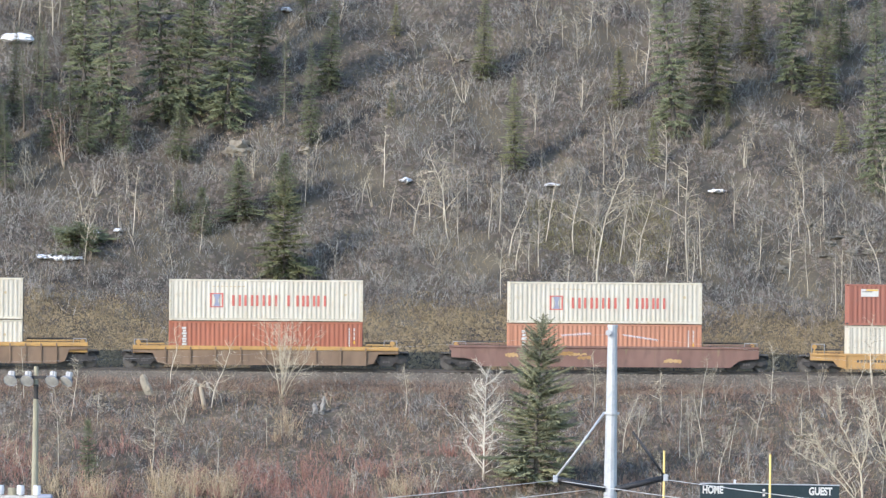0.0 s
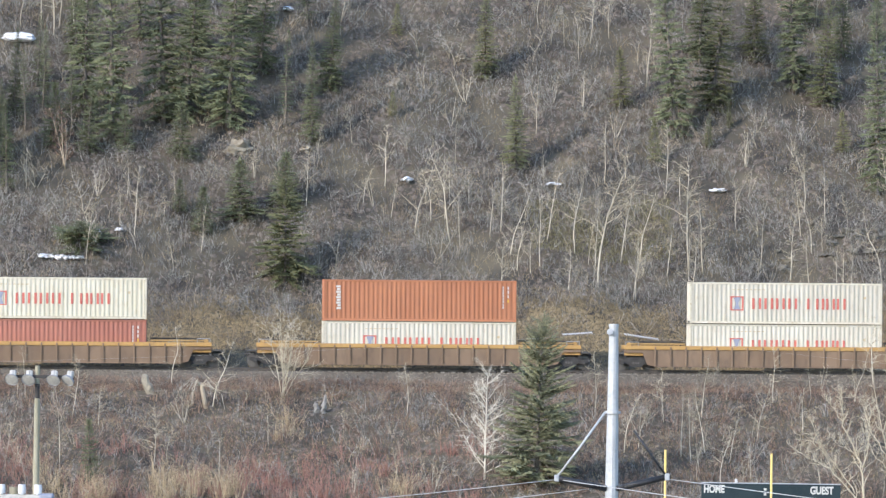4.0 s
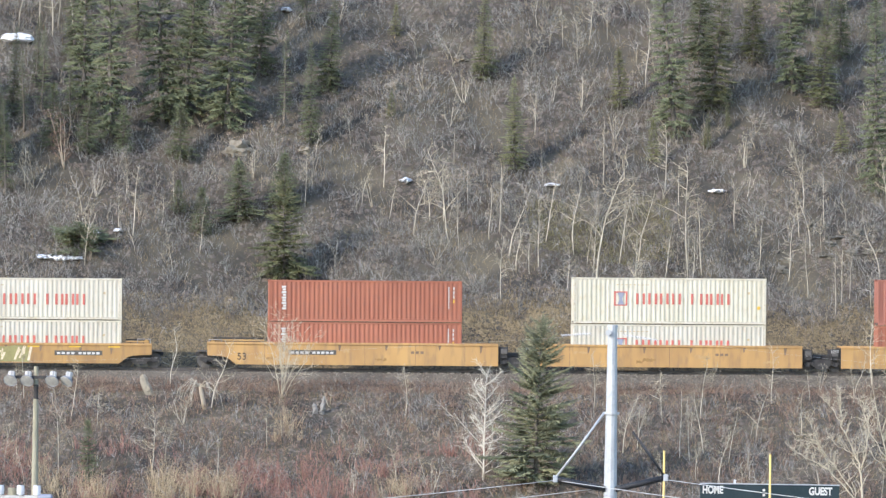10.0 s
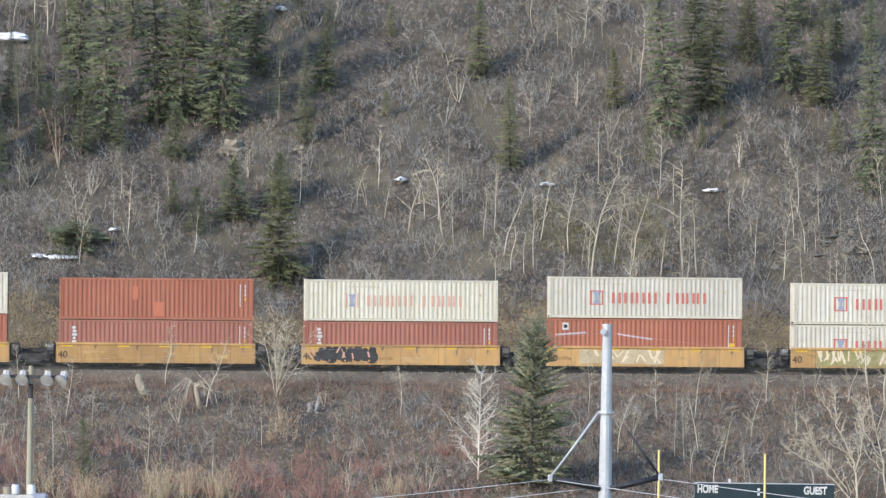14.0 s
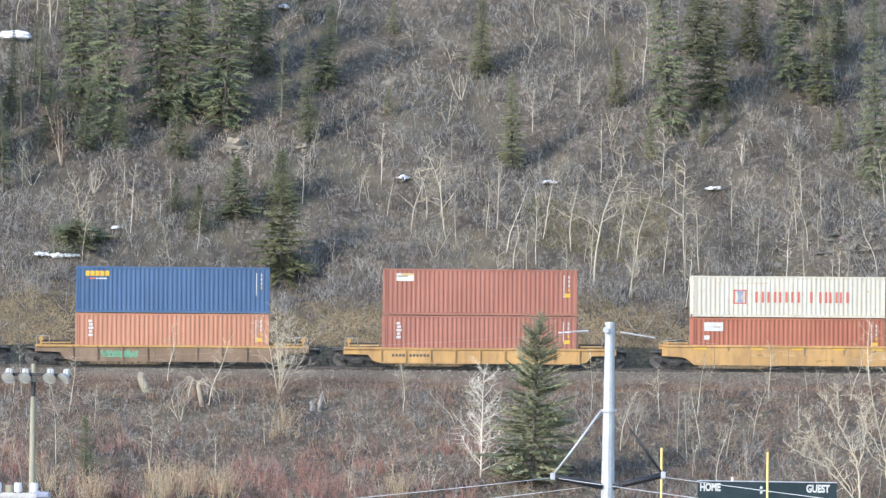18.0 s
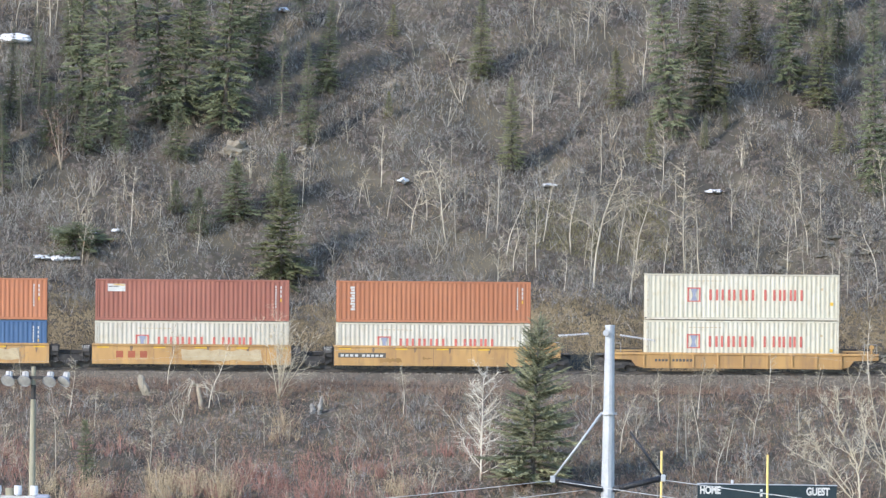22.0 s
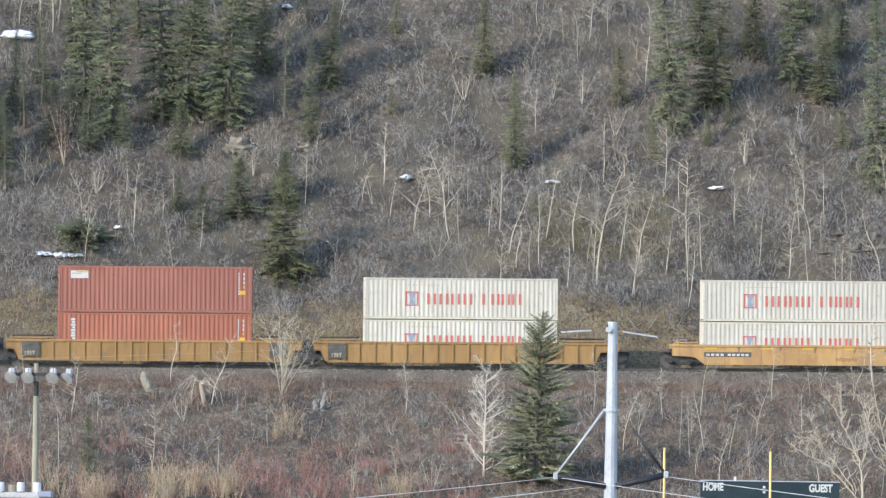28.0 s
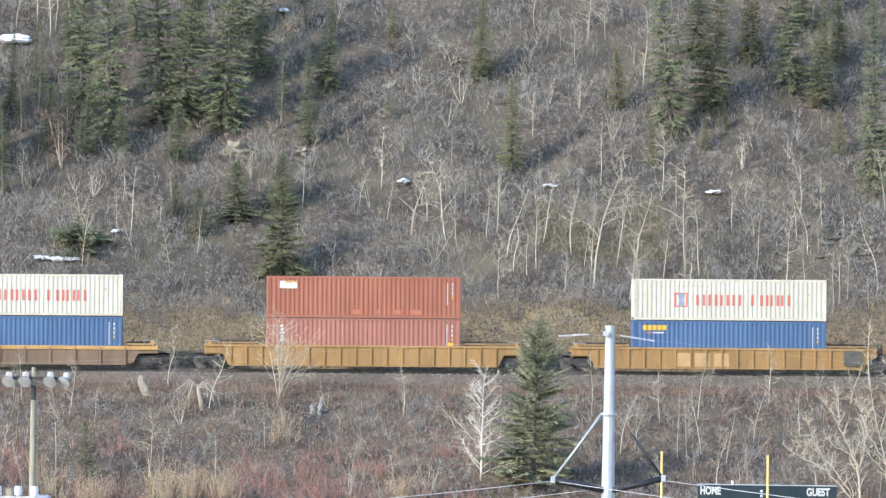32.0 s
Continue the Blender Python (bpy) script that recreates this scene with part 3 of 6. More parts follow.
def spruce(name, seed, height=8.0, width=1.6, sparse=1.0, bare=0.05, mat=None, taper=0.8, fine=0.95, lift=0.0, gap=0.27, ragged=0.3):
    """A spruce: tapered trunk and tiers of boughs that droop, then turn up at the tip; each bough is a flat fan of needle sprays."""
    g = np.random.default_rng(seed)
    tree = thing(name, "", "")
    PROTOS.append(tree)
    k = np.linspace(0, 1, 9)
    pts = np.stack([0.05 * np.sin(k * 3 + seed), 0.05 * np.cos(k * 4), -0.2 + k * (height + 0.2)], 1)
    rad = (0.0105 * height + 0.02) * (1 - k) + 0.012
    v, faces = pipe(pts, rad, 7)
    part("trunk", mesh_np("trunk", v, faces, BARK, True), None, tree)
    tuft_p, tuft_d, tuft_s, bp0, bp1, br = [], [], [], [], [], []
    z, turn = height * bare + 0.15, g.uniform(0, 6.28)
    while z < height * 0.985:
        f = z / height
        reach = width * (1 - f) ** taper * g.uniform(1 - ragged * 0.6, 1 + ragged * 0.4) * (1 if f > bare + 0.08 else 0.75)
        count = int(g.integers(7, 11))
        turn += 0.7
        for b in range(count):
            if g.random() > sparse:
                continue
            az = turn + b * 6.283 / count + g.normal(0, 0.18)
            length = max(reach * g.uniform(1 - ragged * 1.3, 1.08), 0.10)
            d = np.array([math.cos(az), math.sin(az), 0])
            rise = 0.95 * f - 0.30 + lift + g.normal(0, 0.07)
            n = max(int(length / (0.105 * fine)), 2)
            t = (np.arange(n) + 0.8) / n
            base_z = z + g.normal(0, 0.035)
            line = np.array([0, 0, base_z]) + np.outer(t * length, d)
            line[:, 2] += length * (rise * t - 0.34 * t ** 2 + 0.26 * t ** 3)
            bp0.append([0, 0, base_z]); bp1.append(line[-1]); br.append(0.010 + 0.008 * length)
            side = np.array([-d[1], d[0], 0])
            fan = (0.17 + 0.31 * length * np.sin(np.pi * np.clip(t * 0.78 + 0.16, 0, 1))) * fine
            for s in (-1, 1, 0):
                dirs = d * 0.8 + side * s * 0.75 + np.array([0, 0, -0.16 if s else 0.12]) + g.normal(0, 0.20, (n, 3))
                keep = t > 0.10 if s else t > 0.3
                tuft_p.append(line[keep]); tuft_d.append((dirs / np.linalg.norm(dirs, axis=1, keepdims=True))[keep])
                tuft_s.append((fan * (0.62 if s else 0.5) * g.uniform(0.55, 1.35, n))[keep])
            hang = g.random(n) < 0.55
            dirs = d * 0.4 + np.array([0, 0, -0.75]) + g.normal(0, 0.25, (n, 3))
            tuft_p.append(line[hang]); tuft_d.append((dirs / np.linalg.norm(dirs, axis=1, keepdims=True))[hang]); tuft_s.append((fan * 0.38 * g.uniform(0.5, 1.3, n))[hang])
        z += gap * g.uniform(0.8, 1.2) * (1.15 - 0.65 * f) * (0.55 + 0.056 * height)
    top = np.array([[0, 0, height - 0.25]])
    tuft_p.append(top); tuft_d.append(np.array([[0, 0, 1.0]])); tuft_s.append(np.array([0.4]))
    p, d, s = np.concatenate(tuft_p), np.concatenate(tuft_d), np.concatenate(tuft_s)[:, None]
    m = len(p)
    u = np.cross(d, [[0.03, 0.02, 1.0]])
    u /= np.maximum(np.linalg.norm(u, axis=1, keepdims=True), 1e-5)
    w = np.cross(d, u)
    v = np.stack([p + u * s * 0.18 + w * s * 0.06, p - u * s * 0.18 + w * s * 0.06, p - w * s * 0.11 + d * s * 0.15, p + d * s * 1.15], 1)
    b = (np.arange(m) * 4)[:, None]
    tris = np.concatenate([b + np.array([c]) for c in ((0, 1, 2), (0, 3, 1), (1, 3, 2), (2, 3, 0))])
    part("crown", mesh_np("crown", v.reshape(-1, 3), [tris], mat or NEEDLE), None, tree)
    v, q = tubes(np.array(bp0), np.array(bp1), np.array(br), np.array(br) * 0.3, 3)
    tagged(part("branchwork", mesh_np("branchwork", v, [q], BARK), None, tree), kind="stuff")
    return tree


def plant(proto, x, y, height, proto_height, label, category, group, g, wide=1.0):
    s = height / proto_height
    m = pose(x, y, float(ground_z(x, y)), g.gauss(0, 2), g.gauss(0, 2), g.uniform(0, 360)) @ Matrix.Diagonal((s * wide, s * wide, s, 1))
    ob = copy_thing(proto, m)
    return tagged(ob, label, category, group)


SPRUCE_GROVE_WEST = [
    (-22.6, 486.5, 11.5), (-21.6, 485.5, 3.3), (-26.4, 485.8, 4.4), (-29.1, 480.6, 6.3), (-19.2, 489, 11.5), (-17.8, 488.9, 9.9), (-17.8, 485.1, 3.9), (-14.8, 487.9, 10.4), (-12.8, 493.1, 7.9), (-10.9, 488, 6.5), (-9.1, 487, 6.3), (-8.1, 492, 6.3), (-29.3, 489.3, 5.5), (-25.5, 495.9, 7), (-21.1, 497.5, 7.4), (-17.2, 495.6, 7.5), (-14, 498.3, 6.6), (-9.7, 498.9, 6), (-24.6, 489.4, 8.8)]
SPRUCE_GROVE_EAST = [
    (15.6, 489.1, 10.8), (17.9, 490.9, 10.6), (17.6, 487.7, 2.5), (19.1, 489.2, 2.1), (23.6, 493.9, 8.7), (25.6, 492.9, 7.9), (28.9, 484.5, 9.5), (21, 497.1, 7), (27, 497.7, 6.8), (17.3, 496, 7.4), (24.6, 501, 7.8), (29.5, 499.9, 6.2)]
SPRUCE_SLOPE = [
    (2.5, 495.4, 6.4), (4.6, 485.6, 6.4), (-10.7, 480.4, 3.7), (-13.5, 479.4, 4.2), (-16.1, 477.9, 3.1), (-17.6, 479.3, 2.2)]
BIRCH_MID = [
    (-5.5, 481.4, 2.6), (-4.8, 481.2, 2.2), (-3.6, 480.3, 2.7), (-2, 478.4, 5.2), (-1, 479.6, 3.5), (0.2, 477.6, 6.7), (-0.1, 479.5, 4.1), (-0.4, 476, 2.5), (2.9, 477, 3.6), (3.6, 477.6, 4.6), (4.3, 475.3, 5), (4.7, 473.9, 3.9), (5.6, 473.3, 2.8), (8.5, 476.2, 4.8)]
BIRCH_EAST = [
    (10, 473, 8.8), (11.6, 476.5, 4.7), (12.9, 477.1, 4.4), (14.6, 475.4, 3.7), (16, 476.1, 7.1), (17, 475.6, 5.1), (20.1, 483.3, 2), (19.2, 481.4, 3.2), (24.2, 478.3, 4), (23.8, 481.5, 4.1), (20.6, 476, 1.8), (28.6, 475, 4.7), (26.5, 479.3, 2.8), (23.3, 486.8, 1.6), (20.1, 485.9, 2.6)]
BIRCH_HIGH = [
    (13.6, 494.2, 5.5), (11.1, 499.6, 3.4), (27.4, 498.9, 4.1), (25.4, 501.4, 3.7), (11.4, 488.6, 2), (5.8, 496.6, 2.8), (6.2, 500.7, 2.9), (8, 499, 2.6), (9.8, 499.2, 4.5), (9, 497.4, 3), (9.2, 492.1, 2.6), (7.2, 492.9, 2.1), (6, 489.7, 2.8), (0.3, 490.1, 2.4), (-6.4, 487.1, 2.7), (-8.7, 485.3, 2.4), (1.2, 493.2, 2.5), (0.6, 485.5, 2.7)]
BIRCH_WEST = [
    (-21, 481.3, 1.5), (-18, 480.8, 2), (-12.8, 483.1, 2.5), (-20.3, 475.1, 2.1), (-29.5, 498.5, 4.9), (-28, 498.7, 5.5), (-27.1, 498.4, 5.8), (-26.8, 499.1, 5.8), (-25.7, 498.9, 5.4), (-27.3, 481.6, 2.3), (-23.1, 480.3, 2.1), (-23.7, 476.2, 2.2), (-18.6, 477.8, 2)]
SAPLING_BANK = [
    (-17, 452.6, 4), (-14.2, 446.9, 4.4), (-21, 441.5, 2.5), (-17.3, 433.4, 4), (-22.9, 433.1, 4), (-24.7, 429.7, 2.4), (-15.9, 444.9, 2.2), (-2.2, 446.8, 2.9), (-5.2, 430.4, 1.8), (-0.5, 430.3, 2.4), (9.4, 447.8, 3.7), (12, 443.5, 2.4)]
SAPLING_BANK_EAST = [
    (14.5, 439.4, 4.1), (15.9, 440.9, 4), (19.3, 444.1, 3.8), (19, 444.5, 2.1), (22.9, 451.6, 1.9), (23.6, 453.7, 1.9), (25.7, 451.8, 3.2), (16.9, 454, 1.7), (13.6, 446.4, 3.1), (17.5, 439.4, 3.3), (11, 439.7, 3.8), (27, 454.7, 4.6)]
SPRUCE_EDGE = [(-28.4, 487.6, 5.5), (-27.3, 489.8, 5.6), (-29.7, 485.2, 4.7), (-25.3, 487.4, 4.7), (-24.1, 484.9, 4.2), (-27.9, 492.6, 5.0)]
# unseen spruces left of the view, added to throw shade on the west grove
SPRUCE_SHADERS = [(-33.6, 481.0, 13.0), (-35.2, 478.5, 15.0), (-36.8, 483.0, 13.0), (-34.2, 484.5, 12.0), (-38.6, 480.0, 15.0), (-40.5, 484.0, 12.5), (-38.0, 486.0, 10.5), (-33.2, 487.0, 7.5), (-43.0, 482.0, 14.5)]
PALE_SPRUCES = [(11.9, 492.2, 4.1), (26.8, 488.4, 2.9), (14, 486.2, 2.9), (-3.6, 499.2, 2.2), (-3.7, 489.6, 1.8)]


pick = random.Random(3)
spruces = [spruce("spruce", s, 8.0, w, k, b, taper=p) for s, w, k, b, p in ((1, 1.45, .97, .03, .75), (2, 1.25, .92, .04, .8), (3, 1.15, .9, .03, .7), (4, 1.55, .95, .02, .85), (5, 1.35, .88, .05, .65))]
spruces_thin = [spruce("spruce", 7, 8.0, .9, .6, .12, ragged=.5), spruce("spruce", 8, 8.0, 1.0, .7, .08, ragged=.5)]
spruces_small = [spruce("young_spruce", s, 3.0, w, 1.0, gap=.26) for s, w in ((11, 0.95), (12, 0.8))]
olive_spruces = [spruce("spruce", s, 8.0, w, k, b, NEEDLE_OLIVE) for s, w, k, b in ((16, 1.5, .92, .03), (17, 1.3, .88, .06))]
pale_spruce = spruce("young_spruce", 15, 3.0, 0.7, 0.9, mat=NEEDLE_PALE, gap=.26)
for rows in (SPRUCE_GROVE_WEST, SPRUCE_GROVE_EAST, SPRUCE_SLOPE, SPRUCE_EDGE, SPRUCE_SHADERS):
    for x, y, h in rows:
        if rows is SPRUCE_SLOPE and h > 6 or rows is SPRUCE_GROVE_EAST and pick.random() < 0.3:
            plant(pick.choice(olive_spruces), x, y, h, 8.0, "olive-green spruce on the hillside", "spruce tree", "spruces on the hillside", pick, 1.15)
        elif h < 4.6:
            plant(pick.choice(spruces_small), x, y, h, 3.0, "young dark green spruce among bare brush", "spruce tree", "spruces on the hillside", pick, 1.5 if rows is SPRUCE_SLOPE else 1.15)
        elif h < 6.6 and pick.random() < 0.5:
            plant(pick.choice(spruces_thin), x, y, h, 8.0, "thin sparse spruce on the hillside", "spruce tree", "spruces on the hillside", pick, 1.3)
        elif rows is SPRUCE_SHADERS:
            plant(pick.choice(spruces), x, y, h, 8.0, "tall unseen spruce added to shade the grove", "spruce tree", "spruces on the hillside", pick, 0.85)
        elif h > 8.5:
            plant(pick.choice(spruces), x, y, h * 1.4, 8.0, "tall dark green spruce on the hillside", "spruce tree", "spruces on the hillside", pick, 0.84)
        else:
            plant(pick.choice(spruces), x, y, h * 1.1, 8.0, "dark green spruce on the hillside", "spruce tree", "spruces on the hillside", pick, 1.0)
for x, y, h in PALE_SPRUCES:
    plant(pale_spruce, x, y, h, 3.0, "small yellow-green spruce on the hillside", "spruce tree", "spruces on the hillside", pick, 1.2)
bushy = spruce("spruce", 21, 7.0, 2.5, .85, 0.02, NEEDLE_OLIVE, 0.5, gap=.29, ragged=.45)
plant(bushy, -10.5, 474.0, 7.0, 7.0, "broad bushy spruce just behind the railway", "spruce tree", "", pick)
juniper = spruce("spreading_juniper", 22, 2.0, 3.0, .95, 0.02, None, 0.6, ragged=.5)
plant(juniper, -24.0, 475.2, 1.8, 2.0, "low spreading dark evergreen behind snow", "evergreen shrub", "", pick, 1.5)
plant(spruces_small[1], -21.0, 431.9, 3.7, 3.0, "small green spruce on the railway bank", "spruce tree", "", pick)
front = spruce("spruce", 31, 10.2, 3.75, 0.70, 0.02, NEEDLE_SOFT, 0.62, 0.72, 0.24, 0.25, 0.38)
plant(front, 5.55, 431.3, 10.2, 10.2, "full grey-green spruce rising in front of the railway", "spruce tree", "", random.Random(12))

birches = [bare_tree("bare_birch", s, 6.0, sp, 1, fi, bd) for s, sp, fi, bd in ((41, .34, .3, .06), (42, .42, .35, .08), (43, .30, .25, .05), (44, .45, .4, .11), (45, .38, .3, .09), (46, .40, .2, .12))]
clumps = [bare_tree("bare_birch", s, 4.0, .36, n, .25, .07, 0.55) for s, n in ((51, 2), (52, 3), (53, 5))]
for rows, label, group in ((BIRCH_MID, "pale leafless birch on the hillside", "birches on the hillside"), (BIRCH_EAST, "pale leafless birch on the hillside", "birches on the hillside"),
                           (BIRCH_HIGH, "thin leafless birch high on the hillside", "birches on the hillside"), (BIRCH_WEST, "thin leafless birch near the spruces", "birches on the hillside"),
                           (SAPLING_BANK, "leafless sapling on the railway bank", "saplings on the railway bank"), (SAPLING_BANK_EAST, "leafless sapling on the railway bank", "saplings on the railway bank")):
    for x, y, h in rows:
        proto, ph = (pick.choice(clumps), 4.0) if h < 2.7 and pick.random() < 0.5 else (pick.choice(birches), 6.0)
        plant(proto, x, y, h, ph, label, "birch tree", group, pick)
plant(bare_tree("bare_alder", 47, 4.6, .30, 3, .15, .05, 0.9, 1.0, 0.011, 0.15, BRUSH_RUST, BRUSH_TAN, 0.3), -25.35, 483.4, 4.6, 4.6, "leafless alder with rust-brown twigs before the spruces", "alder tree", "", pick)
for i in range(34):
    a, n = (pick.uniform(8, 30) if i % 3 else pick.uniform(-30, 2)), pick.uniform(-27, -6)
    plant(pick.choice(birches[:4]), a * TC - n * TS, TRACK_Y + a * TS + n * TC, pick.uniform(1.8, 3.8), 6.0, "leafless sapling on the railway bank", "birch tree", "saplings on the railway bank", pick)
snags = [bare_tree("bare_alder", s, 3.0, .42, n, .3, .16, 0.6, 0.75, 0.008, 0.3, BRUSH_PALE, TWIG) for s, n in ((71, 1), (72, 2), (73, 2), (74, 3))]
for i in range(60):
    a, n = pick.uniform(-31, 31), pick.uniform(11, 45)
    plant(pick.choice(snags), a * TC - n * TS, TRACK_Y + a * TS + n * TC, pick.uniform(1.3, 3.4), 3.0, "crooked pale leafless alder among the brush", "alder tree", "alders on the hillside", pick)
for i in range(26):
    a, n = pick.uniform(-31, 31), pick.uniform(-29, -6)
    plant(pick.choice(snags), a * TC - n * TS, TRACK_Y + a * TS + n * TC, pick.uniform(1.3, 3.0), 3.0, "crooked leafless alder on the railway bank", "alder tree", "alders on the railway bank", pick)
stand = random.Random(17)
for i in range(46):
    a, n = stand.uniform(1, 31) if i < 34 else stand.uniform(-31, 1), stand.uniform(13, 27)
    plant(stand.choice(birches[:3]), a * TC - n * TS, TRACK_Y + a * TS + n * TC, stand.uniform(2.2, 4.8), 6.0, "slim upright leafless birch on the hillside", "birch tree", "birches on the hillside", stand, 0.8)
plant(bare_tree("bare_birch", 61, 6.9, .36, 1, .06, .018, 2.1, 1.2, 0.010, 0.07, LIMB, LIMB, 0.05), 2.57, 433.1, 6.6, 6.9, "white leafless birch with dense fine limbs", "birch tree", "", random.Random(21))
plant(bare_tree("bare_willow", 62, 5.6, .36, 8, .18, .07, 0.75, 0.65, 0.009, 0.14, COTTON, COTTON, 0.25), -9.95, 449.9, 5.6, 5.6, "many-stemmed leafless willow before the railway", "willow tree", "", random.Random(6))


def spreading_tree(name, seed, limbs, r0, mat):
    """A broad leafless tree: each limb runs through a few bends (x, y, z), with side limbs and twigs along it."""
    g = random.Random(seed)
    tree = thing(name, "", "")
    PROTOS.append(tree)
    thick, thin = [], []
    for bends, share in limbs:
        pts = []
        for p, q in zip(bends, bends[1:]):
            for i in range(4):
                pts.append(Vector(p).lerp(Vector(q), i / 4) + Vector((g.gauss(0, .045), g.gauss(0, .045), g.gauss(0, .03))))
        pts.append(Vector(bends[-1]))
        rad = [r0 * share * (1 - 0.85 * i / (len(pts) - 1)) for i in range(len(pts))]
        v, faces = pipe(pts, rad, 6)
        part("limb", mesh_np("limb", v, faces, mat, True), None, tree)
        for i in range(2, len(pts) - 1):
            axis = (pts[i + 1] - pts[i]).normalized()
            for _ in range(2 if i > 4 else 1):
                side = Vector((g.gauss(0, 1), g.gauss(0, .7), g.gauss(0.35, .6))).normalized()
                d, p, r = (axis * 0.7 + side).normalized(), pts[i], rad[i] * 0.5
                steps = 4
                size = g.uniform(0.35, 1.15) * (1.3 - 0.6 * i / len(pts))
                for k in range(steps):
                    q = p + d * size / steps
                    thick.append((p, q, r * (1 - .2 * k), r * (.8 - .2 * k) + .006))
                    for _ in range(3):
                        t = Vector((g.gauss(0, 1), g.gauss(0, 1), g.gauss(.4, .6))).normalized()
                        thin.append((q, q + (d * .6 + t).normalized() * g.uniform(.15, .5), 0.011))
                    p, d = q, (d + Vector((g.gauss(0, .25), g.gauss(0, .25), g.gauss(.12, .2)))).normalized()
    cols = list(zip(*thick))
    v, q = tubes(np.array(cols[0], float), np.array(cols[1], float), np.array(cols[2]), np.array(cols[3]), 4)
    cols = list(zip(*thin))
    cv, ct = cones(np.array(cols[0], float), np.array(cols[1], float), np.array(cols[2]), 3)
    part("crown", mesh_np("crown", np.concatenate([v, cv]), [q, ct + len(v)], mat), None, tree)
    return tree


cottonwood = spreading_tree("bare_cottonwood", 63, [
    ([(0, 0, -0.2), (-.15, 0, 2.5), (-.5, .1, 3.8), (-1.3, .1, 5.4), (-1.4, .1, 6.8), (-1.5, 0, 7.6)], 1.0),
    ([(-.15, 0, 2.8), (.3, .2, 4.7), (.2, .1, 5.8), (0, .1, 7.0)], 0.6),
    ([(-.1, 0, .6), (-.9, -.1, 1.6), (-2.0, -.2, 2.8), (-3.4, -.3, 3.5), (-4.4, -.3, 4.0)], 0.75),
    ([(-.6, -.05, 1.3), (-1.4, .1, 2.7), (-2.1, .2, 3.5), (-2.8, .2, 4.6), (-3.3, .2, 6.2)], 0.55),
    ([(-1.9, .15, 3.2), (-2.9, .1, 4.2), (-3.9, 0, 5.0)], 0.35),
    ([(-.45, .08, 3.7), (-1.5, -.1, 4.2), (-2.2, -.1, 4.8)], 0.4),
    ([(-1.3, .1, 5.4), (-1.9, .1, 6.4), (-2.3, .1, 7.0)], 0.35)], 0.066, COTTON)
cottonwood_bushy = spreading_tree("bare_cottonwood", 64, [
    ([(0, 0, -0.2), (-.3, 0, 2.4), (-.9, .1, 5.0), (-1.5, 0, 8.6)], 1.0),
    ([(-.1, 0, 1.2), (.5, .2, 3.0), (.9, .1, 6.2), (1.0, .1, 9.0)], 0.9),
    ([(-.4, 0, 2.8), (-1.5, .2, 4.4), (-2.2, .1, 6.9)], 0.6),
    ([(-.7, 0, 4.2), (-.2, .3, 6.0), (-.3, .2, 9.2)], 0.55),
    ([(-.3, 0, 2.0), (-1.3, -.3, 2.9), (-2.0, -.3, 4.6)], 0.5),
    ([(.4, .2, 2.8), (-.1, .2, 4.8), (.2, .4, 7.6)], 0.5)], 0.06, COTTON)
for proto, x, y, s in ((cottonwood, 24.95, 427.6, 1.0), (cottonwood_bushy, 26.9, 431.0, 1.0)):
    ob = copy_thing(proto, pose(x, y, float(ground_z(x, y))))
    tagged(ob, "large tan leafless cottonwood at the foot of the bank", "cottonwood tree")

# a broken birch whose limbs hang down the bank
broken = thing("broken_birch", "broken pale birch stump with limbs hanging down the bank", "dead tree", m=pose(-14.75, 446.9, float(ground_z(-14.75, 446.9))))
g = random.Random(77)
v, faces = pipe([Vector((.12, 0, -.15)), Vector((.02, .05, .5)), Vector((-.12, .1, 1.15)), Vector((-.2, .1, 1.6))], [.15, .14, .13, .07], 8)
part("stump", mesh_np("stump", v, faces, BRUSH_TAN, True), None, broken, "tan split trunk")
for i in range(15):
    s = -1 if i % 5 < 3 else 1
    reach, drop = s * g.uniform(.5, 1.7), g.uniform(-.2, 1.5)
    p = [Vector((-.2, 0.05, 1.4)), Vector((-.2 + reach * .45, g.gauss(-.1, .15), 1.62 + g.gauss(0, .12))), Vector((-.2 + reach * .85, g.gauss(-.3, .2), 1.4 - drop * .35)), Vector((-.2 + reach, g.gauss(-.4, .2), 1.35 - drop))]
    v, faces = pipe(p, [.02, .016, .012, .006], 5)
    part("hanging_limb", mesh_np("hanging_limb", v, faces, BIRCH, True), None, broken)

for proto in PROTOS:
    for ob in (*proto.children_recursive, proto):
        bpy.data.objects.remove(ob)


# ---- rocks and snow ----
def lump(name, x, y, sx, sy, sz, mat, label, category, seed, sink=0.3, rough=0.25):
    g = random.Random(seed)
    bm = bmesh.new()
    bmesh.ops.create_icosphere(bm, subdivisions=3, radius=1.0)
    for v in bm.verts:
        k = 1 + rough * noise.noise(v.co * 1.6 + Vector((seed, 0, 0))) + rough * 0.5 * noise.noise(v.co * 4 + Vector((0, seed, 0)))
        v.co = Vector((v.co.x * k * sx, v.co.y * k * sy, v.co.z * k * sz))
    me = bpy.data.meshes.new(name)
    bm.to_mesh(me)
    bm.free()
    me.materials.append(mat)
    ob = new(name, me)
    ob.matrix_world = pose(x, y, float(ground_z(x, y)) + sz * (1 - 2 * sink), 0, 0, g.uniform(-20, 20))
    return tagged(ob, label, category)


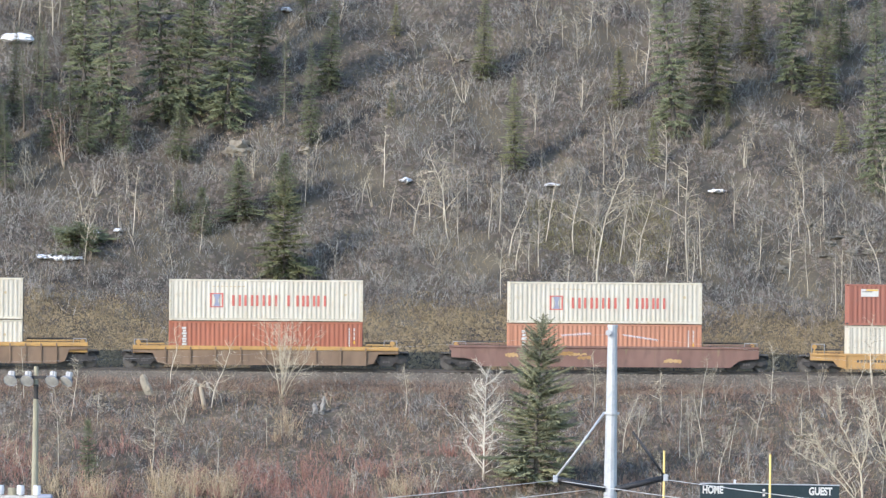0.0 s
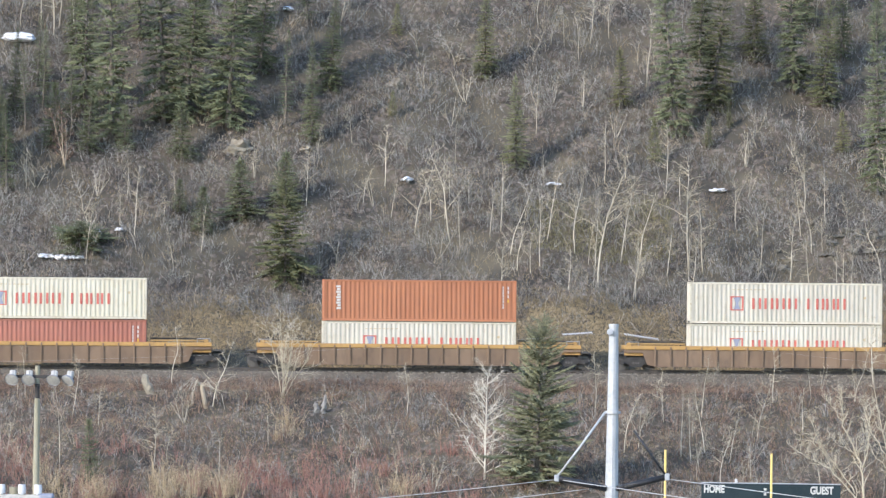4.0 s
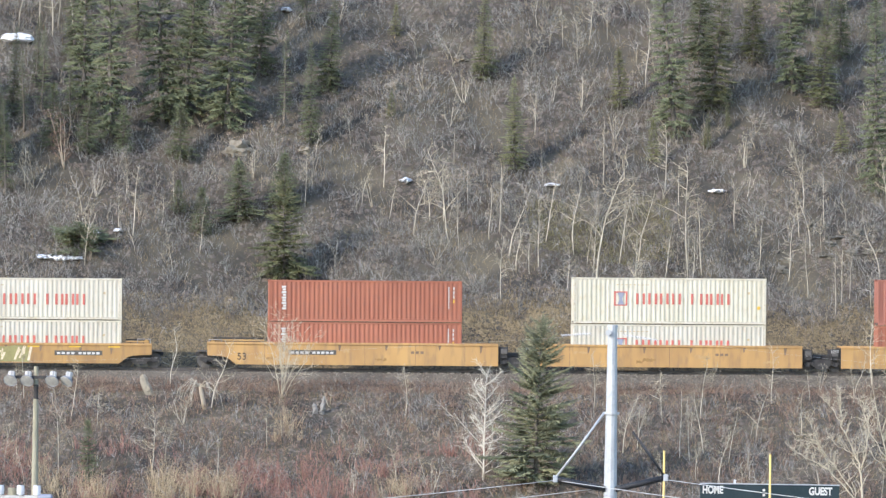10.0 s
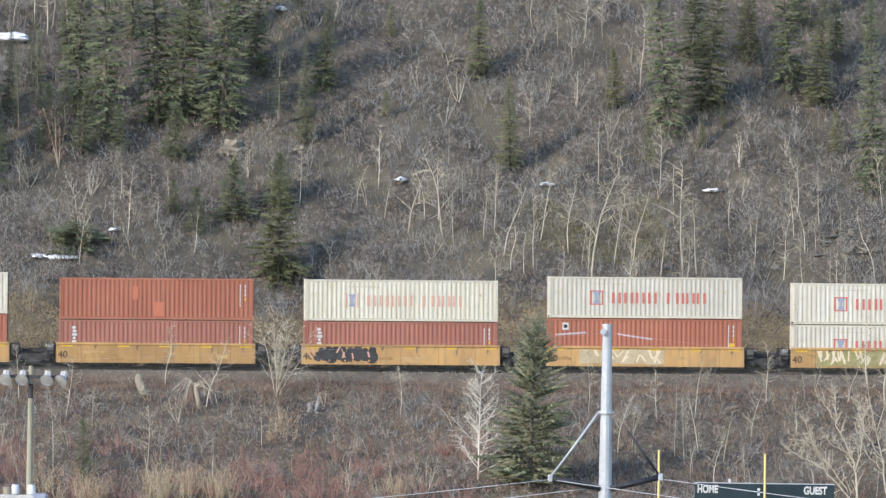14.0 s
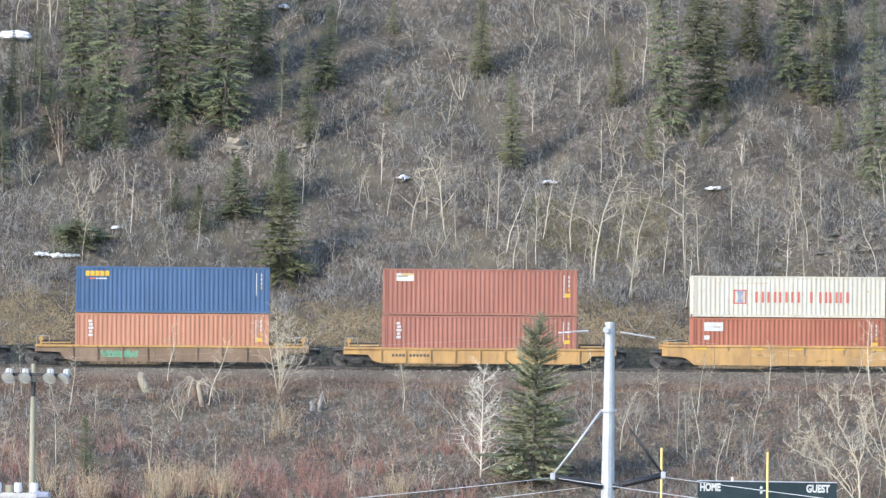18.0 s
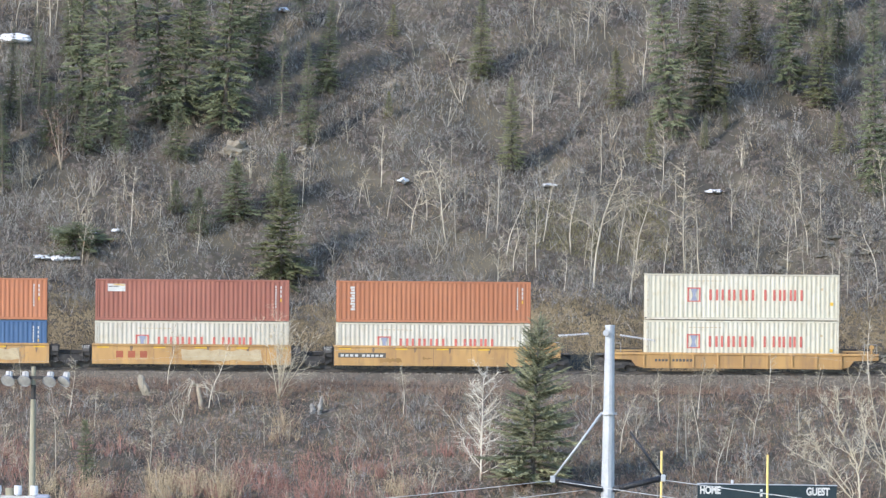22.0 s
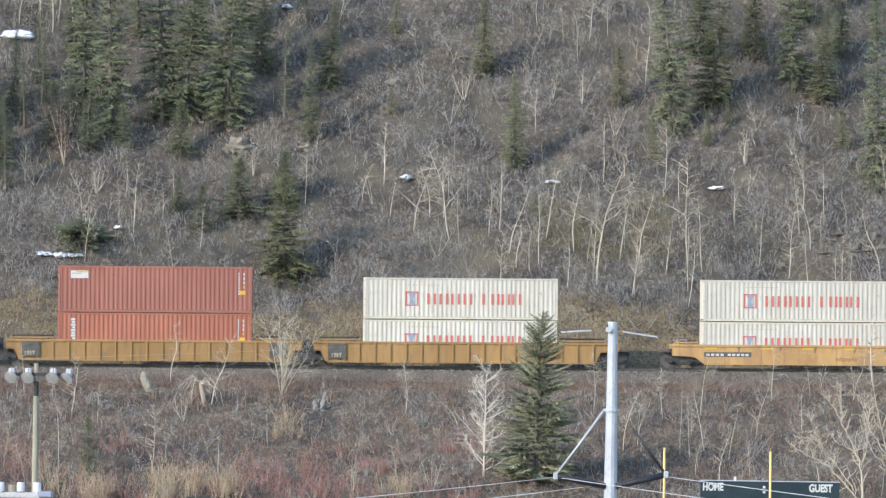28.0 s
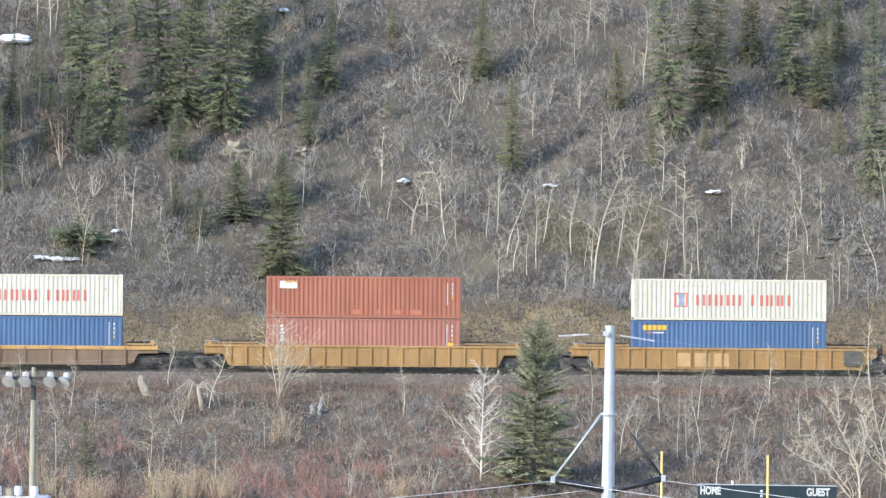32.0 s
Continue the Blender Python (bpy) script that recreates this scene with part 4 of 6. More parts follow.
def snow_drift(x0, x1, y, seed):
    """A long thin drift along the slope: overlapping low lumps in one mesh."""
    g = random.Random(seed)
    bm = bmesh.new()
    x, z0 = x0, float(ground_z((x0 + x1) / 2, y))
    while x < x1:
        f = (x - x0) / (x1 - x0)
        w, h = g.uniform(.06, .24), g.uniform(.02, .11) * (0.5 + math.sin(math.pi * min(f * 1.1, 1)))
        dy = g.uniform(-.35, .3)
        m = Matrix.Translation((x - (x0 + x1) / 2, dy, 0.4 * (float(ground_z(x, y + dy)) - z0) + 0.14)) @ Matrix.Diagonal((w, .3, h, 1))
        made = bmesh.ops.create_icosphere(bm, subdivisions=3, radius=1.0, matrix=m)
        for v in made["verts"]:
            v.co += Vector((.5, 0, 1)) * .07 * noise.noise(v.co * 9)
        x += w * g.uniform(.25, .9)
    me = bpy.data.meshes.new("snow_drift")
    bm.to_mesh(me)
    bm.free()
    me.materials.append(SNOW)
    ob = new("snow_drift", me)
    ob.matrix_world = pose((x0 + x1) / 2, y, z0)
    return tagged(ob, "long thin drift of old snow on the slope", "snow", kind="stuff")


snow_drift(-26.55, -23.6, 473.9, 5)
for i, (x, y, sx, sz) in enumerate([(7.15, 484.5, .5, .10), (18.2, 484.3, .45, .13), (-29.6, 497.4, 1.3, .33), (-2.6, 483.8, .3, .15), (-23, 477.3, .28, .12), (-21.5, 477.1, .25, .1), (-11.1, 501, .3, .14)]):
    lump("snow_patch", x, y - 0.3, sx, 0.7, sz, SNOW, "leftover patch of old white snow on the slope", "snow", i + 1, 0.2, 0.35 if sx > 0.9 else 0.8)
for i, (x, y, sx, sz) in enumerate([(-3.5, 493.3, .55, .35), (-13.9, 485.6, .9, .5), (1.0, 497.4, .4, .25), (-9.4, 486.2, .4, .3)]):
    lump("boulder", x, y - 0.2, sx, 0.5, sz, ROCK, "pale tan boulder showing through the brush", "rock", i + 11, 0.25, 0.8)


def stump(name, x, y, label, mat, stubs, seed):
    """A broken stump: leaning, tapered, splintered lobes (foot x, top x, height, radius)."""
    g = random.Random(seed)
    ob = thing(name, label, "dead tree", m=pose(x, y, float(ground_z(x, y))))
    for x0, x1, h, r in stubs:
        n = 7
        pts = [Vector((x0 + (x1 - x0) * i / n + g.gauss(0, .03), g.gauss(0, .03), -.25 + (h + .25) * i / n)) for i in range(n + 1)]
        rad = [r * (1.1 - .25 * i / n + g.uniform(-.16, .16)) for i in range(n)] + [r * .35]
        v, faces = pipe(pts, rad, 9)
        v = v + np.array([[g.gauss(0, .02) for _ in range(3)] for _ in v])
        part("stub", mesh_np("stub", v, faces, mat, False), None, ob)
    for i in range(4):
        a = g.uniform(0, 6.28)
        v, faces = pipe([Vector((stubs[0][0], 0, .1)), Vector((stubs[0][0] + math.cos(a) * .35, math.sin(a) * .3 - .2, .12 + g.uniform(-.1, .25))), Vector((stubs[0][0] + math.cos(a) * .9, math.sin(a) * .5 - .3, g.uniform(-.3, .35)))], [.035, .025, .008], 5)
        part("root", mesh_np("root", v, faces, mat, True), None, ob)
    return ob


DEADWOOD = material("weathered grey deadwood", [(0.22, 0.205, 0.18), (0.30, 0.28, 0.245), (0.12, 0.108, 0.092)], 4.0, 14.0, 0.9, bump=0.5, stretch=(3, 3, 0.7))
SPLIT_WOOD = material("tan split wood", [(0.25, 0.22, 0.165), (0.32, 0.285, 0.215), (0.16, 0.135, 0.10)], 4.0, 14.0, 0.9, bump=0.5, stretch=(3, 3, 0.7))
stump("tree_stump", -7.55, 447.6, "two-lobed grey stump among brush on the bank", DEADWOOD, [(-.28, -.30, .62, .17), (.12, .26, 1.05, .13)], 5)
stump("tree_stump", -18.35, 450.3, "leaning tan split stump at the top of the bank", SPLIT_WOOD, [(.22, -.28, 1.2, .27), (.3, .05, .6, .24)], 8)
for i in range(20):
    lump("boulder", 21.5 + 8.0 * pick.random(), 475.8 + 5.0 * pick.random(), pick.uniform(.14, .42), .3, pick.uniform(.12, .30), OUTCROP, "grey-tan rock in an outcrop on the slope", "rock", i + 31, 0.3, 0.95)


# ---- the train: containers ----
LENGTH, HALF = 12.19, 1.22
PAINT_RED = material("red lettering paint", [(0.46, 0.105, 0.08), (0.50, 0.14, 0.105), (0.50, 0.25, 0.20)], 1.5, 6, 0.6, bump=0)
PAINT_WHITE = material("white lettering paint", [(0.52, 0.505, 0.46), (0.58, 0.565, 0.52), (0.42, 0.385, 0.34)], 2, 9, 0.6, bump=0)
PAINT_YELLOW = material("yellow marking paint", [(0.58, 0.35, 0.035), (0.63, 0.41, 0.05), (0.52, 0.31, 0.05)], 2, 9, 0.6, bump=0)
PAINT_BLUE = material("blue emblem paint", [(0.24, 0.255, 0.32), (0.28, 0.295, 0.36), (0.31, 0.315, 0.34)], 2, 9, 0.6, bump=0)
PAINT_BLACK = material("black panel paint", [(0.03, 0.03, 0.03), (0.05, 0.05, 0.048), (0.07, 0.065, 0.06)], 2, 9, 0.6, bump=0)
WORN = material("worn car paint", [(0.40, 0.255, 0.105), (0.45, 0.30, 0.14), (0.36, 0.20, 0.075)], 1.5, 6, 0.7, bump=0)
PAINT_RUST = material("rust-red name paint", [(0.30, 0.085, 0.045), (0.34, 0.105, 0.055), (0.29, 0.12, 0.06)], 2, 9, 0.7, bump=0)
PAINT_SLATE = material("faded dark panel paint", [(0.07, 0.068, 0.06), (0.11, 0.10, 0.085), (0.14, 0.115, 0.08)], 2, 9, 0.7, bump=0)
PAINT_FADE = material("faded red paint", [(0.52, 0.27, 0.20), (0.55, 0.34, 0.26), (0.53, 0.40, 0.31)], 1.5, 6, 0.7, bump=0)
PAINT_GREY = material("tan patch paint", [(0.40, 0.32, 0.19), (0.46, 0.375, 0.235), (0.34, 0.25, 0.13)], 1.2, 6, 0.7, bump=0)
PAINT_TAN = material("pale scrawl paint", [(0.60, 0.50, 0.32), (0.66, 0.56, 0.40), (0.5, 0.40, 0.24)], 2, 9, 0.7, bump=0)
PAINT_OLIVE = material("olive scrawl paint", [(0.25, 0.225, 0.09), (0.30, 0.27, 0.115), (0.20, 0.18, 0.09)], 2, 9, 0.7, bump=0)
PAINT_GREEN = material("green scrawl paint", [(0.10, 0.26, 0.14), (0.16, 0.32, 0.2), (0.1, 0.2, 0.12)], 2, 9, 0.7, bump=0)
PAINT_FRESH = material("fresh orange patch paint", [(0.40, 0.135, 0.072), (0.43, 0.15, 0.08), (0.365, 0.13, 0.075)], 2, 9, 0.6, bump=0)
cache = {}


def kept(key, make, mat):
    """One mesh for all alike parts."""
    if key not in cache:
        data = make()
        if isinstance(data, bmesh.types.BMesh):
            me = bpy.data.meshes.new(key[0])
            data.to_mesh(me)
            data.free()
            data = me
        data.materials.clear()
        data.materials.append(mat)
        cache[key] = data
    return cache[key]


def corrugated(length, z0, z1, depth=0.032, pitch=0.29):
    """A corrugated sheet along x, its outer ridges at y = 0, folds going inwards."""
    pts, x = [(0.0, 0.0)], 0.0
    count = round(length / pitch)
    p = length / count
    for i in range(count):
        pts += [(x + p * .30, 0.0), (x + p * .47, depth), (x + p * .80, depth), (x + p * .97, 0.0)]
        x += p
    pts.append((length, 0.0))
    n = len(pts)
    v = [(x, y, z) for z in (z0, z1) for x, y in pts] + [(x, y + 0.02, z) for z in (z0, z1) for x, y in pts]
    q = [(i, i + 1, n + i + 1, n + i) for i in range(n - 1)] + [(2 * n + i + 1, 2 * n + i, 3 * n + i, 3 * n + i + 1) for i in range(n - 1)]
    return mesh_np("side_wall", v, [q])


def container(colour, height, marks, label, trim=None):
    """A 40-foot box: x from 0 at its rear end, y across (camera side negative), z from its floor."""
    ob = thing("shipping_container", label, "shipping container", "containers on the train")
    key = colour.name
    trim = trim or colour
    tkey = trim.name
    side = kept(("side_wall", height, key), lambda: corrugated(LENGTH - 0.32, 0.16, height - 0.11), colour)
    part("side_wall", side, None, ob, at=(0.16, -HALF + 0.012, 0))
    far = part("side_wall", side, None, ob, at=(LENGTH - 0.16, HALF - 0.012, 0))
    far.rotation_euler = (0, 0, math.pi)
    end = kept(("end_wall", height, key), lambda: corrugated(2 * HALF - 0.32, 0.16, height - 0.11, 0.045, 0.25), colour)
    e = part("end_wall", end, None, ob, at=(0.012, HALF - 0.16, 0))
    e.rotation_euler = (0, 0, -math.pi / 2)
    for s in (0, 1):
        door = part("door", kept(("door", height, key), lambda: block(LENGTH - 0.06, LENGTH - 0.015, -HALF + 0.16, -0.01, 0.16, height - 0.11), colour), None, ob, at=(0, s * (HALF - 0.15), 0))
        for y in (-0.85, -0.35):
            part("lock_rod", kept(("lock_rod", height), lambda: rod([(LENGTH + 0.01, 0, 0.1), (LENGTH + 0.01, 0, height - 0.08)], 0.018), WHEEL), None, door, at=(0, y, 0))
    part("roof", kept(("roof", height, key), lambda: block(0.05, LENGTH - 0.05, -HALF + 0.03, HALF - 0.03, height - 0.05, height - 0.015), colour), None, ob)
    part("floor", kept(("floor",), lambda: block(0.05, LENGTH - 0.05, -HALF + 0.03, HALF - 0.03, 0.05, 0.14), STEEL), None, ob)
    for y in (-HALF, HALF - 0.06):
        part("top_rail", kept(("top_rail", height, tkey), lambda: block(0.1, LENGTH - 0.1, 0, 0.06, height - 0.12, height - 0.01, 0.01), trim), None, ob, at=(0, y, 0))
        part("bottom_rail", kept(("bottom_rail", height, tkey), lambda: block(0.1, LENGTH - 0.1, 0, 0.06, 0.02, 0.17, 0.01), trim), None, ob, at=(0, y, 0))
    for x in (0, LENGTH - 0.15):
        for y in (-HALF, HALF - 0.15):
            part("corner_post", kept(("corner_post", height, tkey), lambda: block(0.005, 0.145, 0.005, 0.145, 0.1, height - 0.1, 0.015), trim), None, ob, at=(x, y, 0))
    for x in (0, LENGTH - 0.18):
        for y in (-HALF - 0.003, HALF - 0.162):
            for z in (0, height - 0.118):
                part("corner_casting", kept(("corner_casting", tkey), lambda: block(0, 0.18, 0, 0.165, 0, 0.118, 0.02), trim), None, ob, at=(x, y, z))
    front = -HALF - 0.004

    def mark(name, x0, x1, z0, z1, mat, note=""):
        part(name, kept((name, round(x1 - x0, 3), round(z1 - z0, 3), mat.name), lambda: block(0, x1 - x0, 0, 0.012, 0, z1 - z0, 0.002), mat), None, ob, note, (x0, front, z0))

    if marks in ("wide", "faded"):
        paint = PAINT_RED if marks == "wide" else PAINT_FADE
        top, base = height - 0.98, height - 1.66
        mark("emblem", 2.56, 2.66, base - .1, top + .12, paint, "red and blue emblem")
        mark("emblem", 3.30, 3.40, base - .1, top + .12, paint)
        if marks == "wide":
            mark("emblem", 2.66, 3.30, top + .03, top + .12, paint)
            mark("emblem", 2.66, 3.30, base - .1, base - .03, paint)
        part("emblem", kept(("chalice", key), lambda: slab([(0, .78), (.14, .44), (.14, .30), (.02, 0), (.44, 0), (.32, .30), (.32, .44), (.46, .78)], 0, 0.012), PAINT_BLUE), None, ob, at=(2.76, front, base - .04))
        for i, x in enumerate((3.95, 4.72, 5.45, 6.22, 7.42, 8.35, 8.62, 9.30)):
            w = 0.16 if i == 5 else 0.56 + (0.16 if i == 4 else 0)
            for k in range(1 if i == 5 else 2):
                mark("letter_bar", x + k * (w - 0.15), x + k * (w - 0.15) + 0.15, base, top, paint)
        for i in range(8):
            mark("small_print", 2.7 + i * 0.27, 2.86 + i * 0.27, height - 0.47, height - 0.42, PAINT_GREY)
    elif marks == "maker":
        for i, (dx, w) in enumerate(((0, .28), (.05, .22), (0, .3), (.08, .2), (0, .3), (.04, .24), (0, .3), (.1, .2), (.02, .28))):
            mark("name_bar", 0.82 + dx, 0.82 + dx + w, height - 0.50 - i * 0.17, height - 0.37 - i * 0.17, PAINT_WHITE, "white name down the side" if i == 0 else "")
    elif marks == "slim":
        for i in range(5):
            mark("name_bar", 0.82 + 0.04 * (i % 2), 1.05 + 0.05 * (i % 3), height - 0.58 - i * 0.22, height - 0.42 - i * 0.22, PAINT_WHITE)
    elif marks == "plate":
        mark("plate", 0.78, 1.88, height - 0.78, height - 0.30, PAINT_WHITE, "white, yellow and black maker's plate")
        mark("plate_stripe", 1.1, 1.86, height - 0.42, height - 0.32, PAINT_YELLOW)
        mark("plate_stripe", 0.84, 1.5, height - 0.50, height - 0.44, PAINT_BLACK)
    elif marks == "square":
        mark("plate", 0.85, 1.25, height - 0.72, height - 0.26, PAINT_WHITE, "small white maker's plate")
        mark("plate_stripe", 0.93, 1.17, height - 0.60, height - 0.38, STEEL)
    elif marks == "pale plate":
        mark("plate", 0.75, 1.95, height - 0.85, height - 0.30, PAINT_WHITE, "pale maker's plate")
        mark("plate_stripe", 0.9, 1.8, height - 0.64, height - 0.55, PAINT_GREY)
        mark("plate", 0.75, 1.1, height - 1.4, height - 1.12, PAINT_WHITE)
    elif marks == "yellow name":
        for i in range(5):
            mark("name_bar", 0.60 + i * 0.31, 0.86 + i * 0.31, height - 0.60, height - 0.28, PAINT_YELLOW, "yellow name with a red and white line" if i == 0 else "")
        mark("name_bar", 0.85, 1.2, height - 0.8, height - 0.70, PAINT_RED)
        mark("name_bar", 1.25, 1.95, height - 0.8, height - 0.72, PAINT_WHITE)
    elif marks == "patched":
        mark("paint_patch", 4.6, 4.95, height - 1.35, height - 0.5, PAINT_FRESH, "fresh orange repair patch")
        mark("paint_patch", 5.95, 6.6, height - 2.4, height - 1.5, PAINT_FRESH)
    if marks == "row patched":
        mark("plate", 0.78, 1.88, height - 0.78, height - 0.30, PAINT_WHITE, "white, yellow and black maker's plate")
        mark("plate_stripe", 1.1, 1.86, height - 0.42, height - 0.32, PAINT_YELLOW)
        for x0, w in ((5.4, .5), (6.9, .2), (8.0, .45), (9.0, .7)):
            mark("paint_patch", x0, x0 + w, 0.22, 0.52, PAINT_FRESH)
    if marks not in ("wide", "faded"):
        for i in range(8):
            mark("code_bar", 11.31, 11.38, height - 0.50 - i * 0.18, height - 0.36 - i * 0.18, PAINT_WHITE)
        for i in range(4):
            mark("code_bar", 11.62, 11.70, height - 0.56 - i * 0.27, height - 0.38 - i * 0.27, PAINT_YELLOW if i == 3 else PAINT_WHITE)
        if height > 2.7 and marks != "yellow name":
            mark("height_mark", 11.40, 11.75, height - 1.75, height - 1.5, PAINT_YELLOW, "yellow tall-container sign")
    else:
        mark("code_bar", 11.0, 11.15, height - 1.0, height - 0.85, PAINT_GREY)
        if height > 2.7:
            mark("height_mark", 11.6, 11.8, height - 1.95, height - 1.75, PAINT_YELLOW)
    return ob


# ---- the train: well cars ----
def bogie(parent, x):
    b = part("bogie", kept(("bolster",), lambda: block(-0.25, 0.25, -0.95, 0.95, 0.45, 0.72), STEEL), None, parent, "dark steel bogie", (x, 0, 0))
    frame_line = [(-1.25, .50), (-1.2, .66), (-.8, .66), (-.42, .82), (.42, .82), (.8, .66), (1.2, .66), (1.25, .50), (.95, .34), (.55, .42), (.35, .2), (-.35, .2), (-.55, .42), (-.95, .34)]
    for y in (-1.16, 1.02):
        part("side_frame", kept(("side_frame",), lambda: slab(frame_line, 0, 0.14), STEEL), None, b, at=(0, y, 0))
    for dx in (-0.89, 0.89):
        for y in (-0.82, 0.70):
            w = kept(("wheel",), lambda: wheel_mesh(), WHEEL)
            part("wheel", w, None, b, at=(dx, y, 0.457))
        part("axle", kept(("axle",), lambda: drum(0.08, -1.0, 1.0, 0, 0.457, 10), STEEL), None, b, at=(dx, 0, 0))
        part("bearing_cap", kept(("bearing_cap",), lambda: drum(0.14, -1.24, -1.14, 0, 0.457, 12), STEEL), None, b, at=(dx, 0, 0))
    for dx in (-0.16, 0, 0.16):
        part("spring", kept(("spring",), lambda: drum(0.07, 0, 0.2, 0, 0, 10), WHEEL), None, b, at=(dx, -1.2, 0.45))


def wheel_mesh():
    bm = drum(0.457, 0, 0.12, n=28)
    bmesh.ops.create_cone(bm, cap_ends=True, segments=28, radius1=0.49, radius2=0.49, depth=0.03, matrix=Matrix.Translation((0, 0.135, 0)) @ Matrix.Rotation(radians(90), 4, "X"))
    bmesh.ops.create_cone(bm, cap_ends=True, segments=16, radius1=0.16, radius2=0.11, depth=0.05, matrix=Matrix.Translation((0, -0.02, 0)) @ Matrix.Rotation(radians(-90), 4, "X"))
    return bm


def well_car(style, paint, well, top, label, joints=(0, 0), low=0.24, over=2.0, sill=None, numbers="", art="", plate=0.0):
    """A well car, x from its middle, z from the rail. style: smooth, ribbed or sill; well: half its well's length;
    joints: for the rear and the front end, half the spacing where two cars share a bogie, 0 where the end has a coupler."""
    car = thing("well_car", label, "rail car", "well cars of the train")
    key = (style, paint.name, well, top, over, joints)
    ends = [(-1, joints[0]), (1, joints[1])]
    reach = {s: (well if style == "smooth" else joint - 0.4) if joint else well + over for s, joint in ends}
    trim = sill or paint

    def nose(s):
        """Outline of one end of a smooth side, from the well's foot to the top."""
        if ends[(s + 1) // 2][1]:
            return [(s * well, low), (s * well, top)]
        return [(s * (well - 0.3), low), (s * (well + 0.25), low + .42), (s * (well + 0.6), low + .50), (s * reach[s], low + .56), (s * reach[s], top)]

    def span(a, b):
        return min(a, b), max(a, b)

    line = nose(1) + nose(-1)[::-1] if style == "smooth" else [(-well, low), (well, low), (well, top), (-well, top)]
    for y in (-1.40, 1.34):
        panel = part("side_panel", kept(("side_panel", *key), lambda: slab(line, 0, 0.06), paint), None, car, at=(0, y, 0))
        out = -0.09 if y < 0 else 0.06
        if style != "smooth":
            count = round(2 * well / (0.97 if well > 7 else 1.6))
            for i in range(count + 1):
                part("rib", kept(("rib", top, low, paint.name), lambda: block(-0.05, 0.05, 0, 0.09, low + 0.02, top - 0.02, 0.01), paint), None, panel, at=(-well + 0.06 + i * (2 * well - 0.12) / count, out, 0))
            part("bottom_flange", kept(("bottom_flange", well, low, paint.name), lambda: block(-well, well, 0, 0.1, low - 0.03, low + 0.05, 0.01), paint), None, panel, at=(0, out, 0))
        part("top_sill", kept(("top_sill", *key, trim.name), lambda: block(-reach[-1], reach[1], 0, 0.16, top - (0.20 if style == "sill" else 0.10), top + 0.05, 0.02), trim), None, car, at=(0, y - 0.06, 0))
    for i in range(-3, 4):
        part("cross_member", kept(("cross_member", low), lambda: block(-0.12, 0.12, -1.32, 1.32, low - 0.05, low + 0.06), STEEL), None, car, at=(i * well / 3.2, 0, 0))
    for s, joint in ends:
        r = reach[s]
        part("end_bulkhead", kept(("end_bulkhead", s, well, top), lambda: block(s * well - 0.05, s * well + 0.05, -1.3, 1.3, 0.3, top - 0.08), STEEL), None, car)
        if style == "smooth" and joint:
            part("end_frame", kept(("end_frame", s, joint, well), lambda: block(*span(s * (well + .06), s * (well + .62)), -1.3, 1.3, 0.75, 1.42), STEEL), None, car, "dark end frame")
            part("end_frame", kept(("end_frame_low", s, joint, well), lambda: block(*span(s * (well + .6), s * (joint - .02)), -0.75, 0.75, 0.85, 1.08), STEEL), None, car)
            part("hose_box", kept(("hose_box",), lambda: block(-0.2, 0.2, -1.40, -1.28, 1.0, 1.34), WHEEL), None, car, at=(s * (well + .38), 0, 0))
            part("ladder", kept(("ladder",), lambda: rod([(-.2, -1.34, 0.45), (-.2, -1.34, 1.6), (.2, -1.34, 1.6), (.2, -1.34, 0.45)], 0.025), STEEL), None, car, at=(s * (well + .36), 0, 0))
            if s < 0:
                part("lettering", kept(("weight",), lambda: words("125T", 0.26, PAINT_WHITE), PAINT_WHITE), None, car, "white weight mark", (-well - 0.68, -1.42, 1.22))
            continue
        part("end_deck", kept(("end_deck", s, *key), lambda: block(*span(s * (well + .06), s * (r - .02)), -1.25, 1.25, 0.92, 1.10), trim if style == "sill" else paint), None, car)
        inner = 6.35
        part("walkway", kept(("walkway", s, *key), lambda: block(*span(s * inner, s * (r - .35)), -1.18, -0.9, top + 0.12, top + 0.20), trim), None, car)
        part("walkway", kept(("walkway_far", s, *key), lambda: block(*span(s * inner, s * (r - .35)), 0.9, 1.18, top + 0.22, top + 0.30), STEEL), None, car)
        for x in (inner + 0.3, r - 0.5):
            part("walkway_post", kept(("walkway_post", top), lambda: block(-0.03, 0.03, -1.1, -1.0, top, top + 0.13, 0.005), STEEL), None, car, at=(s * x, 0, 0))
        part("draft_sill", kept(("draft_sill", s, r), lambda: block(*span(s * (well + .06), s * (r - .1)), -0.5, 0.5, 0.5, 1.0), STEEL), None, car)
        part("buffer_beam", kept(("buffer_beam", s, r), lambda: block(*span(s * (r - .15), s * (r + .02)), -1.2, 1.2, 0.7, 1.2), STEEL), None, car)
        if not joint:
            part("coupler", kept(("coupler", s, r), lambda: block(*span(s * (r + .02), s * (r + .72)), -0.14, 0.14, 0.72, 0.98), STEEL), None, car, "dark steel coupler")
            part("handrail", kept(("handrail", s, r), lambda: rod([(s * (r - .1), -1.25, 1.15), (s * (r - .1), -1.25, 1.78), (s * (r - .9), -1.25, 1.78), (s * (r - .9), -1.25, 1.15)], 0.028), RAIL_GREY), None, car)
            part("air_hose", kept(("air_hose", s, r), lambda: rod([(s * r, -0.35, 0.85), (s * (r + .25), -0.4, 0.5), (s * (r + .62), -0.35, 0.42)], 0.035), STEEL), None, car, "black air hose")
